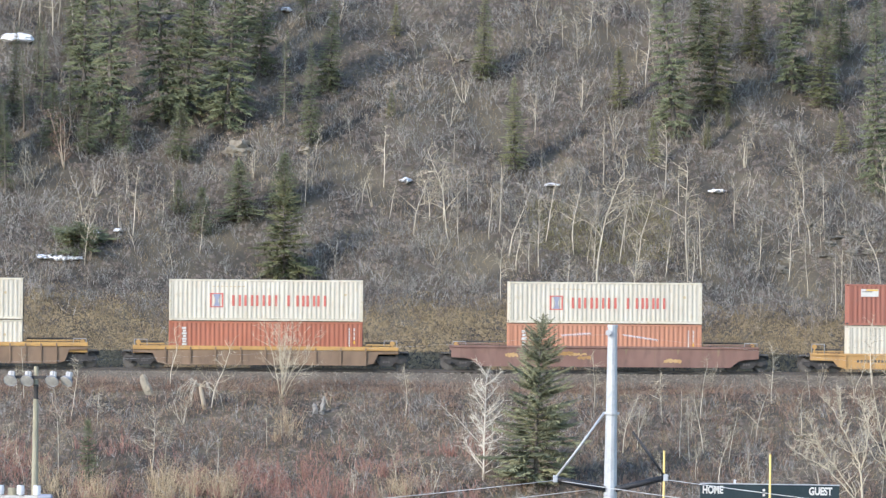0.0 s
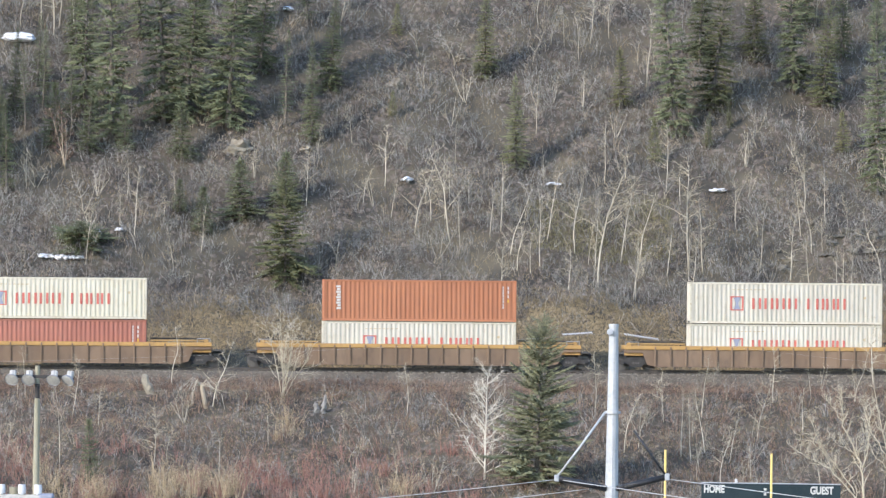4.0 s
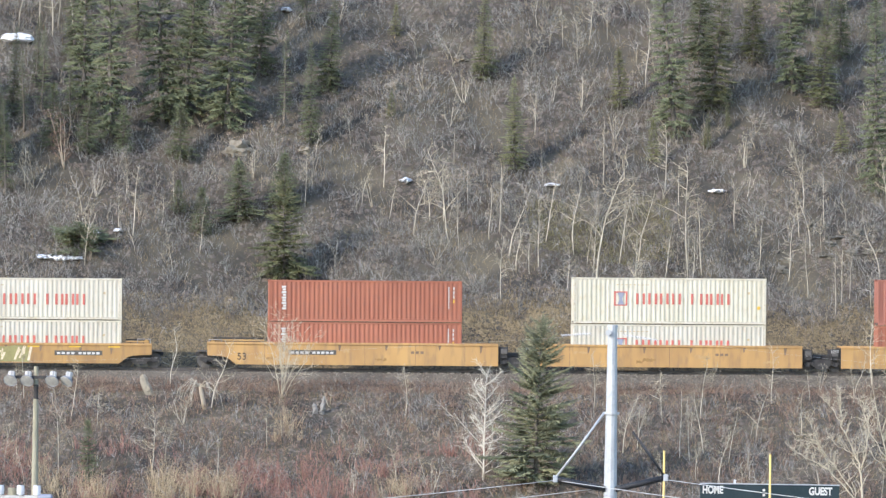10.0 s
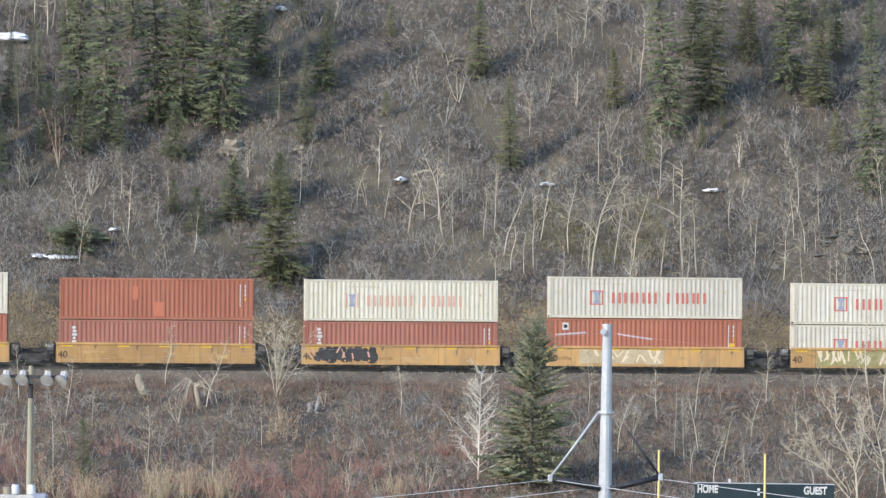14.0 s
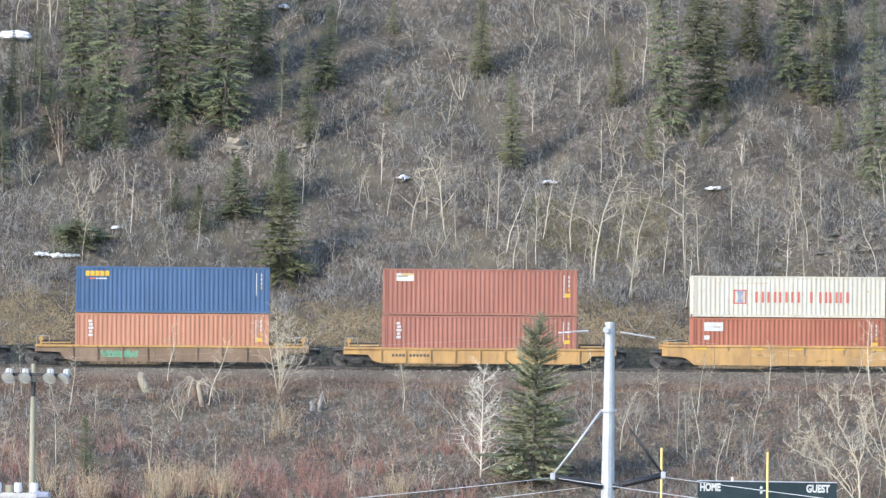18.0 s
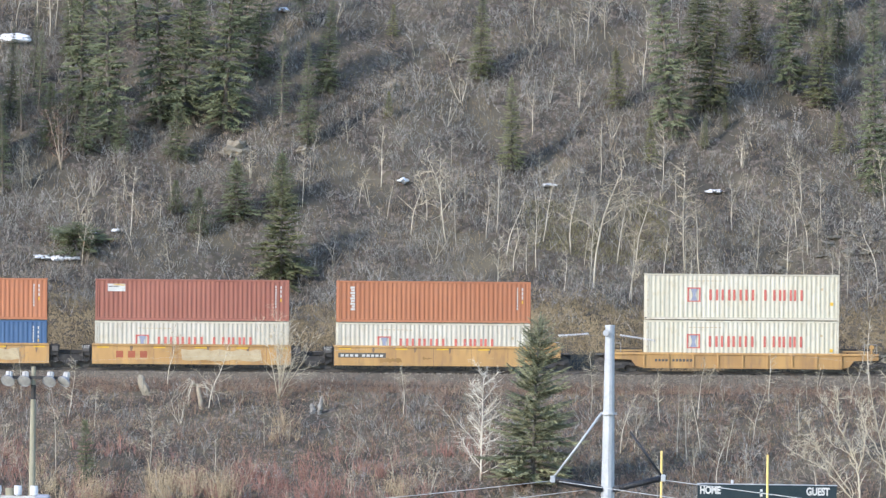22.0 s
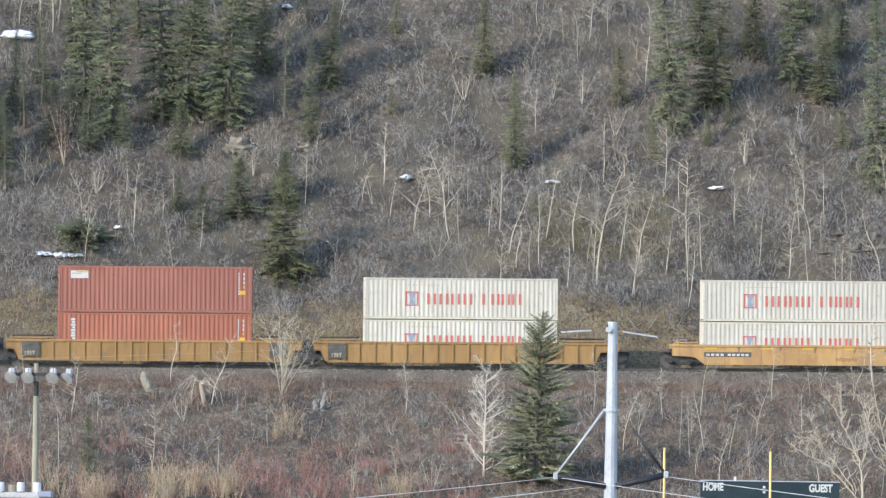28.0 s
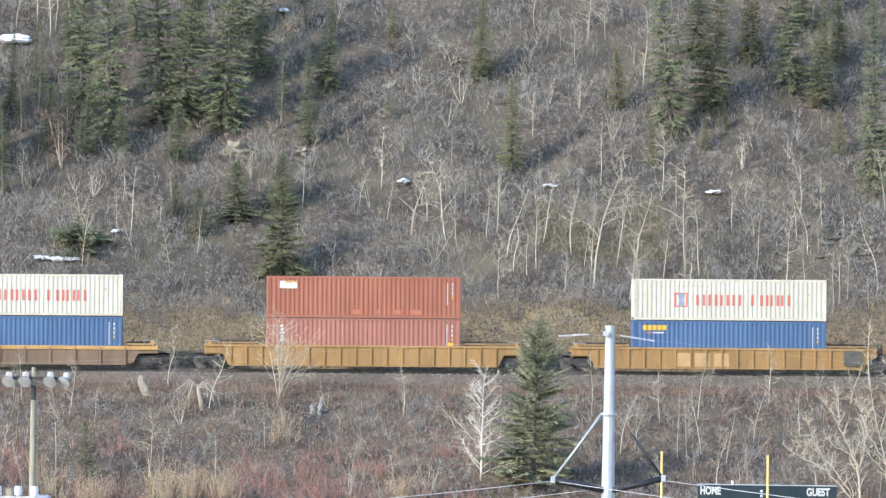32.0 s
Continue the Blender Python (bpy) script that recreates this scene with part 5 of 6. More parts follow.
            part("cut_lever", kept(("cut_lever", s, r), lambda: rod([(s * (r + .06), -1.25, 1.0), (s * (r + .1), -0.3, 1.06)], 0.02), RAIL_GREY), None, car)
            part("brake_wheel", kept(("brake_wheel",), lambda: drum(0.15, -0.02, 0.02, 0, 0, 16), SILL), None, car, at=(s * (r - 0.35), -0.4, 1.6))
            part("brake_stand", kept(("brake_stand",), lambda: block(-.05, .05, -.05, .05, -.5, 0), SILL), None, car, at=(s * (r - 0.35), -0.36, 1.6))
            part("platform_step", kept(("platform_step", s, r), lambda: block(*span(s * (r - .1), s * (r + .6)), -1.2, -0.2, 1.02, 1.10), WHEEL), None, car)
        if style == "ribbed" and well > 7:
            for y in (-1.38, 1.32):
                part("end_panel", kept(("end_panel", s, *key), lambda: slab([(s * (well + .002), low + .02), (s * (well + .002), top - .02), (s * r, top - .02), (s * r, top - .48), (s * (well + .45), top - .52), (s * (well + .12), low + .05)], 0, 0.06), paint), None, car, at=(0, y, 0))
            if not joint:
                continue
            part("weight_panel", kept(("weight_panel",), lambda: block(-0.56, 0.56, 0, 0.03, 0, 0.98, 0.03), PAINT_SLATE), None, car, "dark grey panel with a pale weight", (s * (well - 0.62), -1.52, top - 1.05))
            if s > 0:
                continue
            part("joint_post", kept(("joint_post",), lambda: block(-0.22, 0.22, -0.95, -0.5, 0.6, 1.62, 0.03), STEEL), None, car, "dark gear over the shared bogie", (-joint, 0, 0))
            part("lettering", kept(("weight_small",), lambda: words("125T", 0.33, PAINT_TAN), PAINT_TAN), None, car, "pale weight mark", (s * (well - 0.62) - 0.40, -1.53, top - 0.92))
        elif style != "smooth":
            for y in (-1.38, 1.32):
                part("end_panel", kept(("end_panel", s, *key), lambda: slab([(s * (well + .002), low), (s * (well + .002), top - .02), (s * r, top - .02), (s * r, top - .38), (s * (well + .75), top - .42), (s * (well + .45), low + .12)], 0, 0.06), paint), None, car, at=(0, y, 0))
    for s, joint in ends:
        if s < 0 or not joint:
            bogie(car, s * (joint if joint else well + over - 0.75))
    y = -1.405

    def plate_mark(name, x0, x1, z0, z1, mat, note=""):
        part(name, kept((name, round(x1 - x0, 3), round(z1 - z0, 3), mat.name), lambda: block(0, x1 - x0, 0, 0.012, 0, z1 - z0, 0.002), mat), None, car, note, (x0, y - 0.01, z0))

    if plate:
        plate_mark("number_plate", plate, plate + 3.0, top - .72, top - .42, PAINT_SLATE, "dark plate with white number bars")
        for i in range(4):
            part("number_bar", kept(("number_bar",), lambda: block(0, 0.20, 0, 0.01, 0, 0.14, 0.002), PAINT_WHITE), None, car, at=(plate + .15 + i * .3, y - 0.018, top - .66))
        for i in range(5):
            part("number_bar", kept(("number_bar",), lambda: block(0, 0.20, 0, 0.01, 0, 0.14, 0.002), PAINT_WHITE), None, car, at=(plate + 1.5 + i * .28, y - 0.018, top - .66))
    if numbers in ("53", "40"):
        part("lettering", kept(("number", numbers), lambda: words(numbers, 0.62, STEEL), STEEL), None, car, "dark painted number", (-well + (0.35 if numbers == "53" else 0.1), y - 0.012, low + 0.3))
    if style == "smooth":
        for x in (-0.75, -0.38, 0.0, 0.38, 0.75):
            part("seam", kept(("seam", top, low), lambda: block(-0.012, 0.012, -0.006, 0.006, low + .03, top - .12, 0.002), BROWN), None, car, at=(x * well, y, 0))
        for x in (-0.62, -0.2, 0.15, 0.55, 0.86):
            h = 0.25 + 0.35 * random.Random(int(x * 100) + len(label)).random()
            part("rust_streak", kept(("rust_streak", round(h, 2)), lambda: slab([(0, 0), (.05, -h), (.12, -h * .8), (.2, 0)], -0.004, 0), BROWN), None, car, at=(x * well, y, top - .1))
    if style == "smooth" and any(joints) and well > 7:
        for i in range(3):
            plate_mark("name_bar", 2.9 + i * .3, 3.10 + i * .3, top - .62, top - .46, BROWN, "small dark name" if i == 0 else "")
    if style == "smooth" and any(joints) and well < 7:
        for x in (-well + .3, -2.4, 0.2, 2.8, well - 1.0):
            plate_mark("reflector", x, x + .75, top - .22, top - .13, PAINT_YELLOW)
    g = random.Random(len(art) * 7 + len(label) + int(joints[0] * 10))

    def scrawl(x0, x1, z0, z1, mat, strokes, width=0.1):
        for i in range(strokes):
            x, z = g.uniform(x0, x1), g.uniform(z0, z1 - 0.3)
            dx, dz = g.uniform(-.35, .35), g.uniform(.25, z1 - z0 - .05)
            w = width * g.uniform(.7, 1.6)
            part("painted_scrawl", slab([(x, z), (x + w, z), (x + w + dx, min(z + dz, z1)), (x + dx, min(z + dz, z1))], y - 0.012 - 0.0004 * i, y), mat, car, "spray-painted scrawl" if i == 0 else "")

    def ragged(name, x0, x1, z0, z1, mat, note=""):
        edge = []
        for i in range(12):
            edge.append((x0 + (x1 - x0) * i / 11, z0 + g.uniform(0, .12)))
        for i in range(12):
            edge.append((x1 - (x1 - x0) * i / 11 + g.uniform(-.08, .08), z1 - g.uniform(0, .14)))
        part(name, slab(edge, y - 0.004 - (0.004 if name == "paint_patch" else 0), y), mat, car, note)

    if style == "smooth":
        for i in range(5):
            x0, z0 = g.uniform(-well + .3, well - 1.6), g.uniform(low + .08, top - .55)
            ragged("worn_patch", x0, x0 + g.uniform(.4, 1.4), z0, z0 + g.uniform(.2, .38), (WORN, OCHRE, WORN)[i % 3], "bare worn paint" if i == 0 else "")
    if art == "pale scrawl":
        scrawl(-6.4, 1.6, 0.75, 1.45, PAINT_TAN, 34, 0.05)
    elif art == "grey patch":
        ragged("paint_patch", -4.2, 1.2, low + .1, top - .1, PAINT_GREY, "tan overpainted patch")
        scrawl(-3.6, 0.9, low + .2, top - .2, PAINT_TAN, 16, 0.12)
    elif art == "black scrawl":
        for i in range(9):
            part("painted_scrawl", drum(0.30 + 0.06 * (i % 3), y - 0.012 - 0.0006 * i, y, -5.2 + i * 0.42, low + 0.48 + 0.10 * (i % 2), 18), PAINT_BLACK, car, "black spray-painted bubble letters" if i == 0 else "")
        for i in range(8):
            part("painted_scrawl", drum(0.20 + 0.04 * (i % 3), y - 0.013 - 0.0006 * i, y, -5.0 + i * 0.46, low + 0.86 + 0.06 * (i % 2), 14), PAINT_BLACK, car)
        for i in range(7):
            part("painted_scrawl", drum(0.07, y - 0.022, y, -5.0 + i * 0.5, low + 0.24, 10), YELLOW, car)
        y -= 0.012
        scrawl(-5.6, -1.9, low + .3, top - .1, PAINT_FADE, 7, 0.08)
    elif art == "olive scrawl":
        ragged("paint_patch", -4.6, 0.3, low + .05, top - .08, PAINT_OLIVE, "olive spray-painted panel")
        scrawl(-4.5, 0.2, low + .12, top - .15, PAINT_TAN, 30, 0.10)
    elif art == "green scrawl":
        scrawl(-4.6, -2.3, low + .2, top - .3, PAINT_GREEN, 40, 0.12)
    elif art == "name bars":
        for i in range(3):
            x = -4.8 + i * 0.75
            plate_mark("name_bar", x + .05, x + .5, top - .82, top - .40, PAINT_RUST, "worn red name on the side" if i == 0 else "")
        ragged("paint_patch", -0.6, 4.4, low + .2, top - .25, PAINT_GREY, "ragged tan repair patch")
        ragged("paint_patch", 0.6, 2.2, low + .05, low + .35, OCHRE)
    elif style == "ribbed" and well < 7:
        for i in range(11):
            if i != 4:
                plate_mark("number_bar", -5.55 + i * .22, -5.40 + i * .22, low + .40, low + .56, PAINT_SLATE, "dark number bars" if i == 0 else "")
    elif art == "panels":
        for x in (-3.4, -2.2, -1.0):
            plate_mark("paint_patch", x, x + .95, low + .12, top - .3, WORN)
    return car


STD, TALL = 2.60, 2.90
BOX = dict(W=(WHITE, "wide"), K=(CREAM, "wide"), F=(CREAM, "faded"), R=(RED, "maker"), r=(DUSTY_RED, "slim"), Q=(RED, "square"), M=(MAROON, "slim"), P=(MAROON, "plate"), p=(DUSTY_RED, "plate"),
           O=(ORANGE, "maker"), o=(DUSTY_ORANGE, "slim"), B=(BLUE, "yellow name"), D=(RED, "patched"), L=(RED, "pale plate"), S=(RED, "row patched"))
WORDS = dict(W="white corrugated shipping container with red side lettering", K="white corrugated container with yellowed posts and red lettering", F="yellowed white container with faded red lettering",
             R="red-brown corrugated shipping container with white side name", r="red-brown corrugated shipping container", Q="red corrugated container with a small white plate", M="maroon corrugated shipping container with white marks",
             P="maroon corrugated container with a white and yellow plate", p="red corrugated container with a white and yellow plate", O="orange-red corrugated shipping container with white side name", o="orange-red corrugated shipping container",
             B="blue corrugated container with yellow side name", D="red-brown container with orange repair patches", L="red-brown container with a pale plate", S="red container with orange patches along its foot")
# rear end of each load at the start, upper and lower box (tall ones marked ^), car
CONSIST = [
    (25.57, "P", "W", "flat yellow"), (4.11, "W", "o", "plain brown"), (-17.28, "W", "R", "short brown"), (-38.65, "W", "W", "long brown"),
    (-61.78, "O", "W", "long brown"), (-85.04, "K", "M", "long brown"), (-108.34, "M^", "Q", "smooth scrawl"), (-127.59, "K^", "W", "smooth 53"),
    (-146.80, "R", "R", "smooth plate 53"), (-168.19, "W", "W", "unit olive"), (-183.63, "W", "Q^", "unit grey"), (-199.05, "F", "M", "unit black"),
    (-214.45, "D", "r", "unit plain"), (-229.89, "W", "L^", "unit last"), (-249.37, "p^", "r^", "short ribbed"), (-268.74, "B^", "o^", "short green"),
    (-288.24, "K^", "K^", "short ribbed"), (-307.75, "O", "W", "unit first"), (-322.96, "P", "W", "unit name"), (-338.16, "O", "B", "unit name"),
    (-353.37, "W", "R", "unit name"), (-368.51, "W", "W", "unit end"), (-389.86, "W", "W", "ribbed front"), (-409.11, "P^", "R^", "ribbed middle"),
    (-428.33, "W", "B^", "long panels"), (-451.43, "S", "r^", "long ribbed"), (-472.68, "W", "B^", "short brown"), ]
CARS = {
    "flat yellow": dict(style="ribbed", paint=YELLOW, well=6.3, top=1.15, over=2.2, label="weathered yellow well car"),
    "plain brown": dict(style="smooth", paint=MAROON_BROWN, well=8.2, top=1.5, over=1.5, label="plain rust-brown well car"),
    "short brown": dict(style="sill", paint=BROWN, sill=SILL, well=6.35, top=1.35, over=2.0, label="brown well car with an amber top sill"),
    "long brown": dict(style="sill", paint=BROWN, sill=SILL, well=8.3, top=1.5, over=1.9, label="brown ribbed well car with an amber top sill"),
    "smooth scrawl": dict(style="smooth", paint=YELLOW, well=8.4, top=1.6, over=1.5, plate=2.0, art="pale scrawl", joints=(9.62, 0), label="yellow well car with pale spray-painted scrawl"),
    "smooth 53": dict(style="smooth", paint=YELLOW, well=8.4, top=1.6, joints=(9.62, 9.62), numbers="53", label="smooth yellow well car marked 53"),
    "smooth plate 53": dict(style="smooth", paint=YELLOW, well=8.4, top=1.6, over=1.5, joints=(0, 9.62), numbers="53", plate=-4.8, label="smooth yellow well car marked 53"),
    "unit olive": dict(style="smooth", paint=YELLOW, well=6.25, top=1.46, joints=(7.7, 0), over=1.75, numbers="40", plate=1.9, art="olive scrawl", label="yellow well car with olive spray paint"),
    "unit grey": dict(style="smooth", paint=YELLOW, well=6.25, top=1.46, joints=(7.7, 7.7), numbers="40", art="grey patch", label="yellow well car with a tan painted-over patch"),
    "unit black": dict(style="smooth", paint=YELLOW, well=6.25, top=1.46, joints=(7.7, 7.7), numbers="40", art="black scrawl", label="yellow well car with black spray-painted letters"),
    "unit plain": dict(style="smooth", paint=YELLOW, well=6.25, top=1.46, joints=(7.7, 7.7), numbers="40", label="plain weathered yellow well car"),
    "unit last": dict(style="smooth", paint=YELLOW, well=6.25, top=1.46, joints=(0, 7.7), over=1.75, label="plain weathered yellow well car"),
    "short ribbed": dict(style="ribbed", paint=YELLOW, well=6.3, top=1.16, over=2.3, label="yellow ribbed well car"),
    "short green": dict(style="ribbed", paint=BROWN, sill=SILL, well=6.3, top=1.2, over=2.3, art="green scrawl", label="brown ribbed well car with green scrawl and amber sill"),
    "unit first": dict(style="smooth", paint=YELLOW, well=6.25, top=1.46, joints=(7.6, 0), over=1.75, plate=-6.0, label="faded yellow well car"),
    "unit name": dict(style="smooth", paint=YELLOW, well=6.25, top=1.46, joints=(7.6, 7.6), numbers="125", art="name bars", label="faded yellow well car with red marks and tan patch"),
    "unit end": dict(style="smooth", paint=YELLOW, well=6.25, top=1.46, joints=(0, 7.6), over=1.75, plate=-6.0, label="faded yellow well car"),
    "ribbed front": dict(style="ribbed", paint=OCHRE, well=8.4, top=1.5, over=1.6, joints=(9.65, 0), label="ochre ribbed well car with black weight panels"),
    "ribbed middle": dict(style="ribbed", paint=OCHRE, well=8.4, top=1.5, over=1.6, joints=(9.72, 9.65), label="ochre ribbed well car with black weight panels"),
    "long ribbed": dict(style="ribbed", paint=OCHRE, well=8.4, top=1.5, over=1.6, label="ochre ribbed well car with black weight panels"),
    "long panels": dict(style="ribbed", paint=OCHRE, well=8.4, top=1.5, over=1.6, joints=(0, 9.72), art="panels", label="ochre ribbed well car with pale repainted panels"),
}
TRAIN = []  # every moving thing with its place along the track at the start and its height above the rail
for rear, upper, lower, kind in CONSIST:
    TRAIN.append((well_car(**CARS[kind]), rear + LENGTH / 2, 0.0))
    z = 0.34
    for code in (lower, upper):
        tall = TALL if code.endswith("^") else STD
        paint, marks = BOX[code[0]]
        TRAIN.append((container(paint, tall, marks, WORDS[code[0]], trim=STAINED if code[0] in "KWF" else None), rear, z))
        z += tall + 0.035


# ---- foreground: poles, wires, field ----
GALV = material("galvanised steel", [(0.42, 0.425, 0.425), (0.485, 0.49, 0.485), (0.36, 0.365, 0.365)], 1.2, 9, 0.5, metal=0.2, bump=0.05)
WOOD_POLE = material("weathered pole timber", [(0.28, 0.26, 0.18), (0.36, 0.33, 0.235), (0.20, 0.185, 0.135)], 1.0, 10, 0.9, bump=0.3, stretch=(6, 6, 0.7))
LAMP_SHELL = material("floodlight aluminium", [(0.42, 0.40, 0.37), (0.52, 0.50, 0.46), (0.30, 0.285, 0.265)], 3, 12, 0.6, bump=0.05)
LAMP_BOWL = material("grey lamp bowl", [(0.24, 0.24, 0.245), (0.32, 0.32, 0.32), (0.18, 0.18, 0.18)], 3, 12, 0.5, metal=0.2, bump=0.05)
LAMP_FACE = material("floodlight lens", [(0.40, 0.385, 0.35), (0.50, 0.485, 0.44), (0.31, 0.30, 0.275)], 6, 20, 0.4, bump=0.05)
RUBBER = material("black crossarm", [(0.025, 0.025, 0.027), (0.04, 0.04, 0.042), (0.05, 0.05, 0.05)], 3, 12, 0.5, bump=0.05)
PORCELAIN = material("white porcelain", [(0.58, 0.575, 0.58), (0.66, 0.655, 0.655), (0.50, 0.495, 0.50)], 3, 12, 0.25, bump=0)
WIRE = material("aluminium wire", [(0.42, 0.42, 0.41), (0.5, 0.5, 0.49), (0.36, 0.36, 0.35)], 3, 12, 0.5, metal=0.3, bump=0)
GOAL = material("yellow goal paint", [(0.66, 0.48, 0.14), (0.72, 0.54, 0.18), (0.60, 0.42, 0.14)], 2, 9, 0.5, bump=0)
BOARD = material("dark green board", [(0.014, 0.026, 0.030), (0.022, 0.036, 0.04), (0.03, 0.04, 0.042)], 1, 9, 0.5, bump=0.05)


def pole_mesh(height, r0, r1, sides=12, z0=0.0):
    bm = bmesh.new()
    bmesh.ops.create_cone(bm, cap_ends=True, segments=sides, radius1=r0, radius2=r1, depth=height - z0, matrix=Matrix.Translation((0, 0, (height + z0) / 2)))
    return bm


# steel line pole, 210 m from the camera
px, py = 4.92, 210.0
base = float(ground_z(px, py))
steel = thing("steel_utility_pole", "tall galvanised steel line pole with black crossarms", "utility pole", m=pose(px, py, base))
top = 17.90 - base
part("shaft", pole_mesh(top, 0.36, 0.133, 12, -0.4), GALV, steel, "galvanised tapered shaft")
part("cap", pole_mesh(top + 0.03, 0.15, 0.145, 12, top - 0.05), GALV, steel)
part("through_bolt", drum(0.09, -0.22, -0.15, -0.12, top - 0.2, 10), GALV, steel)
arm_z = 13.16 - base
for s, end_x, end_z in ((-1, -1.60, 13.44 - base), (1, 1.60, 13.52 - base)):
    arm = part("crossarm", rod([(s * 0.15, -0.1, arm_z), (end_x, -0.1, end_z)], 0.085, 10), RUBBER, steel, "black post insulator arm")
    for i in range(12):
        f = 0.12 + i * 0.07
        part("shed", drum(0.099, -0.012, 0.012, 0, 0, 12), RUBBER, arm, at=(s * 0.15 + (end_x - s * 0.15) * f, -0.1, arm_z + (end_z - arm_z) * f)).rotation_euler = (0, 0, radians(90))
    part("clamp", block(end_x - 0.07, end_x + 0.07, -0.2, 0.0, end_z - 0.1, end_z + 0.1, 0.02), GALV, steel)
part("brace", rod([(-0.22, -0.1, 15.37 - base), (-0.95, -0.1, 14.33 - base), (-1.58, -0.1, 13.48 - base)], 0.035), GALV, steel, "grey brace strut")
part("brace", rod([(0.62, -0.1, 14.85 - base), (1.54, -0.1, 13.60 - base)], 0.035), RUBBER, steel, "black brace strut")
part("collar", pole_mesh(15.4 - base, 0.235, 0.235, 12, 15.33 - base), GALV, steel)


def wire(name, label, points, r, sag=0.0, mat=WIRE, coil=0.0):
    """A sagging line between two places; coil makes it a thick spiral guard."""
    a, b = Vector(points[0]), Vector(points[1])
    n = 24 if not coil else 90
    pts = []
    for i in range(n + 1):
        f = i / n
        p = a.lerp(b, f) - Vector((0, 0, 4 * sag * f * (1 - f)))
        if coil:
            p += Vector((0, math.cos(i * 0.9) * coil, math.sin(i * 0.9) * coil))
        pts.append(p)
    me = rod(pts, r, 5)
    me.materials.append(mat)
    return tagged(new(name, me), label, "cable")


wire("overhead_wire", "thin overhead ground wire at the pole's top", [(px - 0.05, py - 0.2, 17.66), (px - 60, py + 10, 17.3)], 0.0015, 1.2)
wire("overhead_wire", "thin overhead ground wire at the pole's top", [(px + 0.05, py - 0.2, 17.66), (px + 60, py - 10, 16.0)], 0.0015, 1.2)
wire("line_guard", "white spiral guard on the top wire", [(px - 1.50, py - 0.2, 17.60), (px - 0.62, py - 0.2, 17.67)], 0.012, 0, PORCELAIN, 0.024)
wire("line_guard", "white spiral guard on the top wire", [(px + 0.30, py - 0.2, 17.64), (px + 1.30, py - 0.2, 17.50)], 0.012, 0, PORCELAIN, 0.024)
wire("power_line", "aluminium power line clamped to the crossarm", [(px - 1.6, py - 0.1, 13.40), (px - 46, py + 8, 10.3)], 0.012, 0.7)
wire("power_line", "aluminium power line clamped to the crossarm", [(px - 1.6, py - 0.1, 13.40), (px + 40, py - 18, 10.0)], 0.012, 0.4)
wire("power_line", "aluminium power line clamped to the crossarm", [(px + 1.60, py - 0.1, 13.46), (px - 46, py + 3, 10.4)], 0.012, 1.0)
wire("power_line", "aluminium power line clamped to the crossarm", [(px + 1.60, py - 0.1, 13.46), (px + 44, py - 20, 10.4)], 0.012, 0.4)

# field floodlight pole
fx, fy = -20.18, 360.0
fbase = float(ground_z(fx, fy))
flood = thing("floodlight_pole", "weathered wooden pole with four floodlights on a crossarm", "floodlight", m=pose(fx, fy, fbase))
ftop = 13.98 - fbase
part("pole", pole_mesh(ftop - 1.62, 0.22, 0.13, 12, -0.4), WOOD_POLE, flood, "weathered wooden pole")
part("pole_top", pole_mesh(ftop, 0.12, 0.11, 12, ftop - 1.0), WOOD_POLE, flood)
# shade below the crossarm, put in as a dark-coloured length of pole
part("pole_neck", pole_mesh(ftop - 0.9, 0.12, 0.12, 12, ftop - 1.7), STEEL, flood, "shaded stretch of the pole, coloured dark")
part("crossarm", block(-1.25, 1.5, -0.12, 0.0, ftop - 0.62, ftop - 0.46, 0.01), STEEL, flood, "dark steel crossarm")


def turned(prof, sides=18, fins=0.0):
    """A lathe shape from (radius, height) pairs; fins pushes every other side in."""
    bm = bmesh.new()
    rings = []
    for r, z in prof:
        rings.append([bm.verts.new((max(r - fins * (a % 3 == 0), .001) * math.cos(a * 2 * math.pi / sides), max(r - fins * (a % 3 == 0), .001) * math.sin(a * 2 * math.pi / sides), z)) for a in range(sides)])
    for a, b in zip(rings, rings[1:]):
        for i in range(sides):
            bm.faces.new((a[i], a[(i + 1) % sides], b[(i + 1) % sides], b[i]))
    bmesh.ops.recalc_face_normals(bm, faces=bm.faces)
    return bm


def floodlight(x, tilt, turn):
    """Ballast housing on top, a wide shallow bowl under it that opens down towards the field."""
    head = part("lamp_head", turned([(0, .42), (.13, .42), (.17, .38), (.175, .10), (.12, .06), (0, .06)], 18, 0.04), LAMP_SHELL, flood, "ribbed silver floodlight housing", (x, -0.2, ftop - 0.66))
    head.rotation_euler = (radians(-10), 0, radians(turn))
    spin = Matrix.Translation((0, -0.03, 0.06)) @ Matrix.Rotation(radians(tilt), 4, "X")
    bowl = turned([(.07, .06), (.18, .03), (.27, -.05), (.335, -.15), (.355, -.20), (.345, -.21), (.31, -.15)], 22)
    bmesh.ops.transform(bowl, matrix=spin, verts=bowl.verts)
    part("reflector", bowl, LAMP_BOWL, head, "grey reflector bowl")
    lens = bmesh.new()
    bmesh.ops.create_uvsphere(lens, u_segments=20, v_segments=8, radius=0.325, matrix=spin @ Matrix.Translation((0, 0, -0.185)) @ Matrix.Diagonal((1, 1, 0.09, 1)))
    part("lens", lens, LAMP_FACE, head, "pale round lens")
    part("yoke", rod([(-0.24, 0, -0.04), (-0.24, 0.06, 0.16), (0.24, 0.06, 0.16), (0.24, 0, -0.04)], 0.02), STEEL, head)


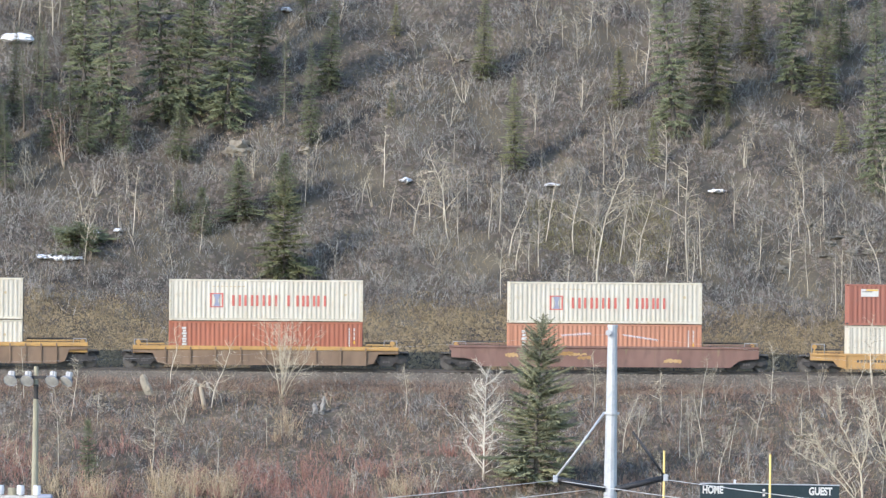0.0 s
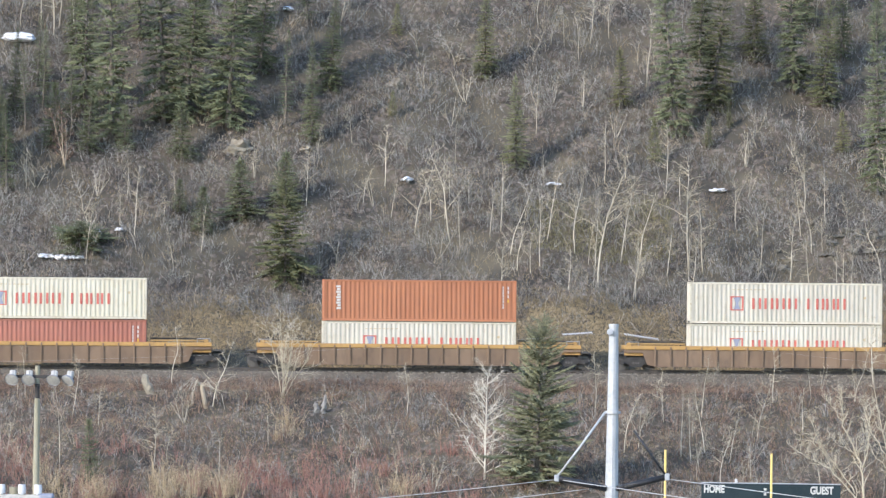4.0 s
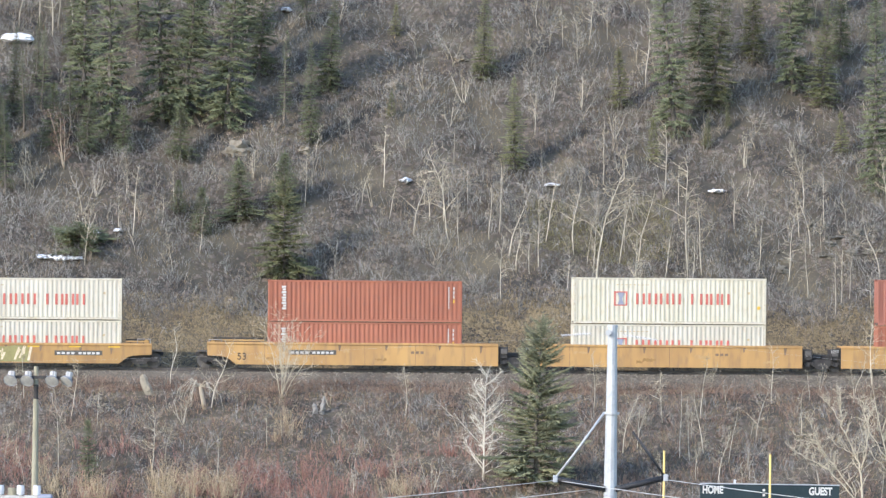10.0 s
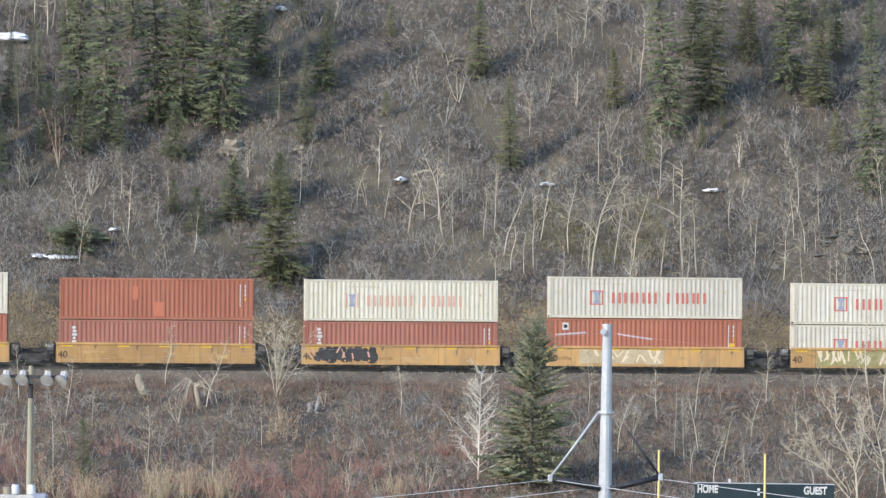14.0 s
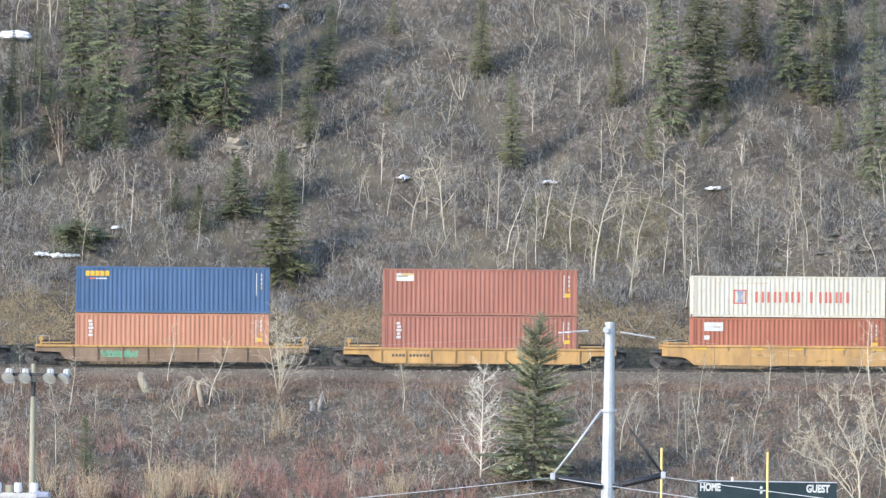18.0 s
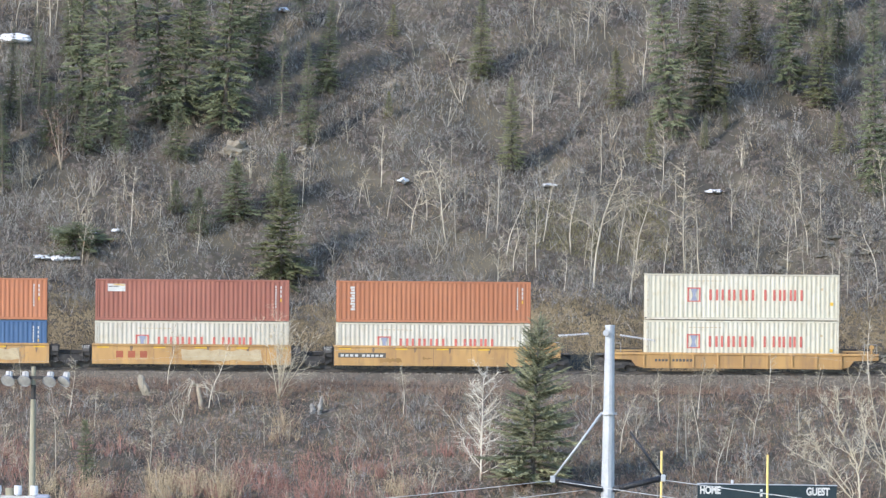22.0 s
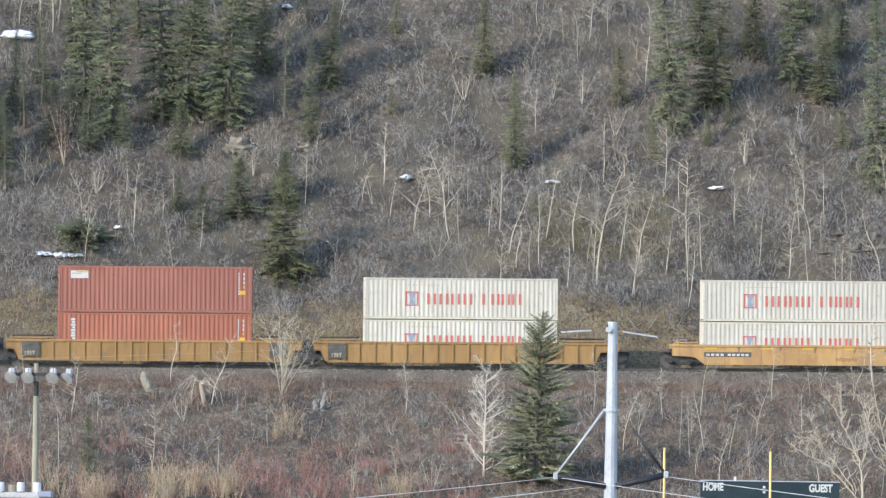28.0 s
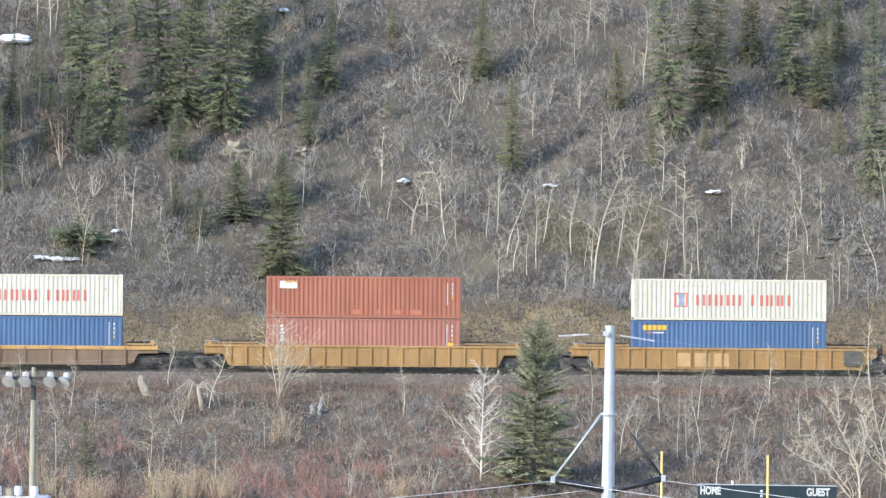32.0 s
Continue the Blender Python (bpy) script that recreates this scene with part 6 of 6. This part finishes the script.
for x, tilt, turn in ((-1.22, -42, -14), (-0.40, -42, -12), (0.84, -40, -14), (1.62, -38, -40)):
    floodlight(x, tilt, turn)

# nearer wooden line pole, only its top in view
qx, qy = -10.05, 170.0
qbase = float(ground_z(qx, qy))
line_pole = thing("wooden_line_pole", "wooden line pole with white insulators on a crossarm", "utility pole", m=pose(qx, qy, qbase))
qtop = 14.30 - qbase
part("pole", pole_mesh(qtop, 0.17, 0.11, 12, -0.4), WOOD_POLE, line_pole)
part("crossarm", block(-1.1, 0.95, -0.16, -0.05, qtop - 0.30, qtop - 0.17, 0.01), LAMP_SHELL, line_pole, "pale crossarm")
for x in (-0.28, 0.20, 0.58):
    ins = bmesh.new()
    for z, r in ((0.0, 0.05), (0.06, 0.095), (0.13, 0.10), (0.20, 0.092)):
        bmesh.ops.create_cone(ins, cap_ends=True, segments=14, radius1=r, radius2=r * 0.94, depth=0.075, matrix=Matrix.Translation((x, -0.1, qtop - 0.17 + z)))
    part("insulator", ins, PORCELAIN, line_pole, "white porcelain insulator")
part("transformer_lid", block(0.6, 0.95, -0.2, 0.1, qtop - 0.3, qtop - 0.14, 0.04), PAINT_BLUE, line_pole, "blue equipment lid")

# football goal and scoreboard at the far end of the field
gx0, gx1, gy0 = 11.66, 17.20, 378.0
goal = thing("goal_posts", "yellow football goal posts", "goal post", m=pose((gx0 + gx1) / 2, gy0, float(ground_z(14, gy0))))
half = (gx1 - gx0) / 2
gtop = 9.74 - float(ground_z(14, gy0))
for s in (-1, 1):
    part("upright", rod([(s * half, 0, 3.05), (s * half - 0.02, 0, gtop - (0.12 if s > 0 else 0))], 0.06, 10), GOAL, goal, "yellow upright")
part("crossbar", rod([(-half - .05, 0, 3.05), (half + .05, 0, 3.05)], 0.075, 10), GOAL, goal)
part("stem", rod([(0, 1.4, -0.3), (0, 1.4, 2.0), (0, 1.1, 2.8), (0, 0, 3.05)], 0.1, 10), GOAL, goal)

bx, by = 17.6, 388.0
bz = float(ground_z(bx, by))
board = thing("scoreboard", "dark green scoreboard with white team headings", "scoreboard", m=pose(bx, by, bz))
btop = 7.72 - bz
part("panel", block(-3.7, 3.75, -0.12, 0.12, btop - 2.6, btop, 0.02), BOARD, board, "dark green panel")
part("top_trim", block(-3.72, 3.77, -0.15, 0.15, btop, btop + 0.05, 0.01), GALV, board)
for x in (-2.6, 2.6):
    part("post", block(x - .12, x + .12, 0.13, 0.37, -0.4, btop - 0.3), STEEL, board)
part("lettering", words("HOME", 0.56, PAINT_WHITE, 0.70, 0.022), None, board, "white heading", (-3.58, -0.13, btop - 0.49))
part("lettering", words("GUEST", 0.56, PAINT_WHITE, 0.74, 0.022), None, board, "white heading", (2.12, -0.13, btop - 0.50))
for dz in (0.62, 0.36):
    part("colon_dot", block(-0.36, -0.22, -0.15, -0.12, btop - dz, btop - dz + 0.13, 0.01), PAINT_WHITE, board)
part("horn", block(-0.12 - 1.8, 0.02 - 1.8, -0.1, 0.1, btop + 0.05, btop + 0.25, 0.02), PORCELAIN, board, "small white fitting on top")


# ---- what moves ----
def motions():
    """The whole train rolls to the right at about 13.7 metres a second."""
    for ob, start, up in TRAIN:
        rows = []
        for t, late in ((0, 0), (4, 0), (8, 0), (12, 0), (16, 0), (20, 0), (24, 0), (27, 0), (28.5, 0), (29.6, 0.06), (30, 0.18), (30.4, -0.32), (31, -0.34), (32, -0.32)):
            k = t / 32
            along = 431.586 * k + 8.216 * k ** 2 + 3.694 * k ** 3 - 2.721 * k ** 4 + late
            rows.append((t, track_pose(start + along, up)))
        walk(ob, rows)


motions()
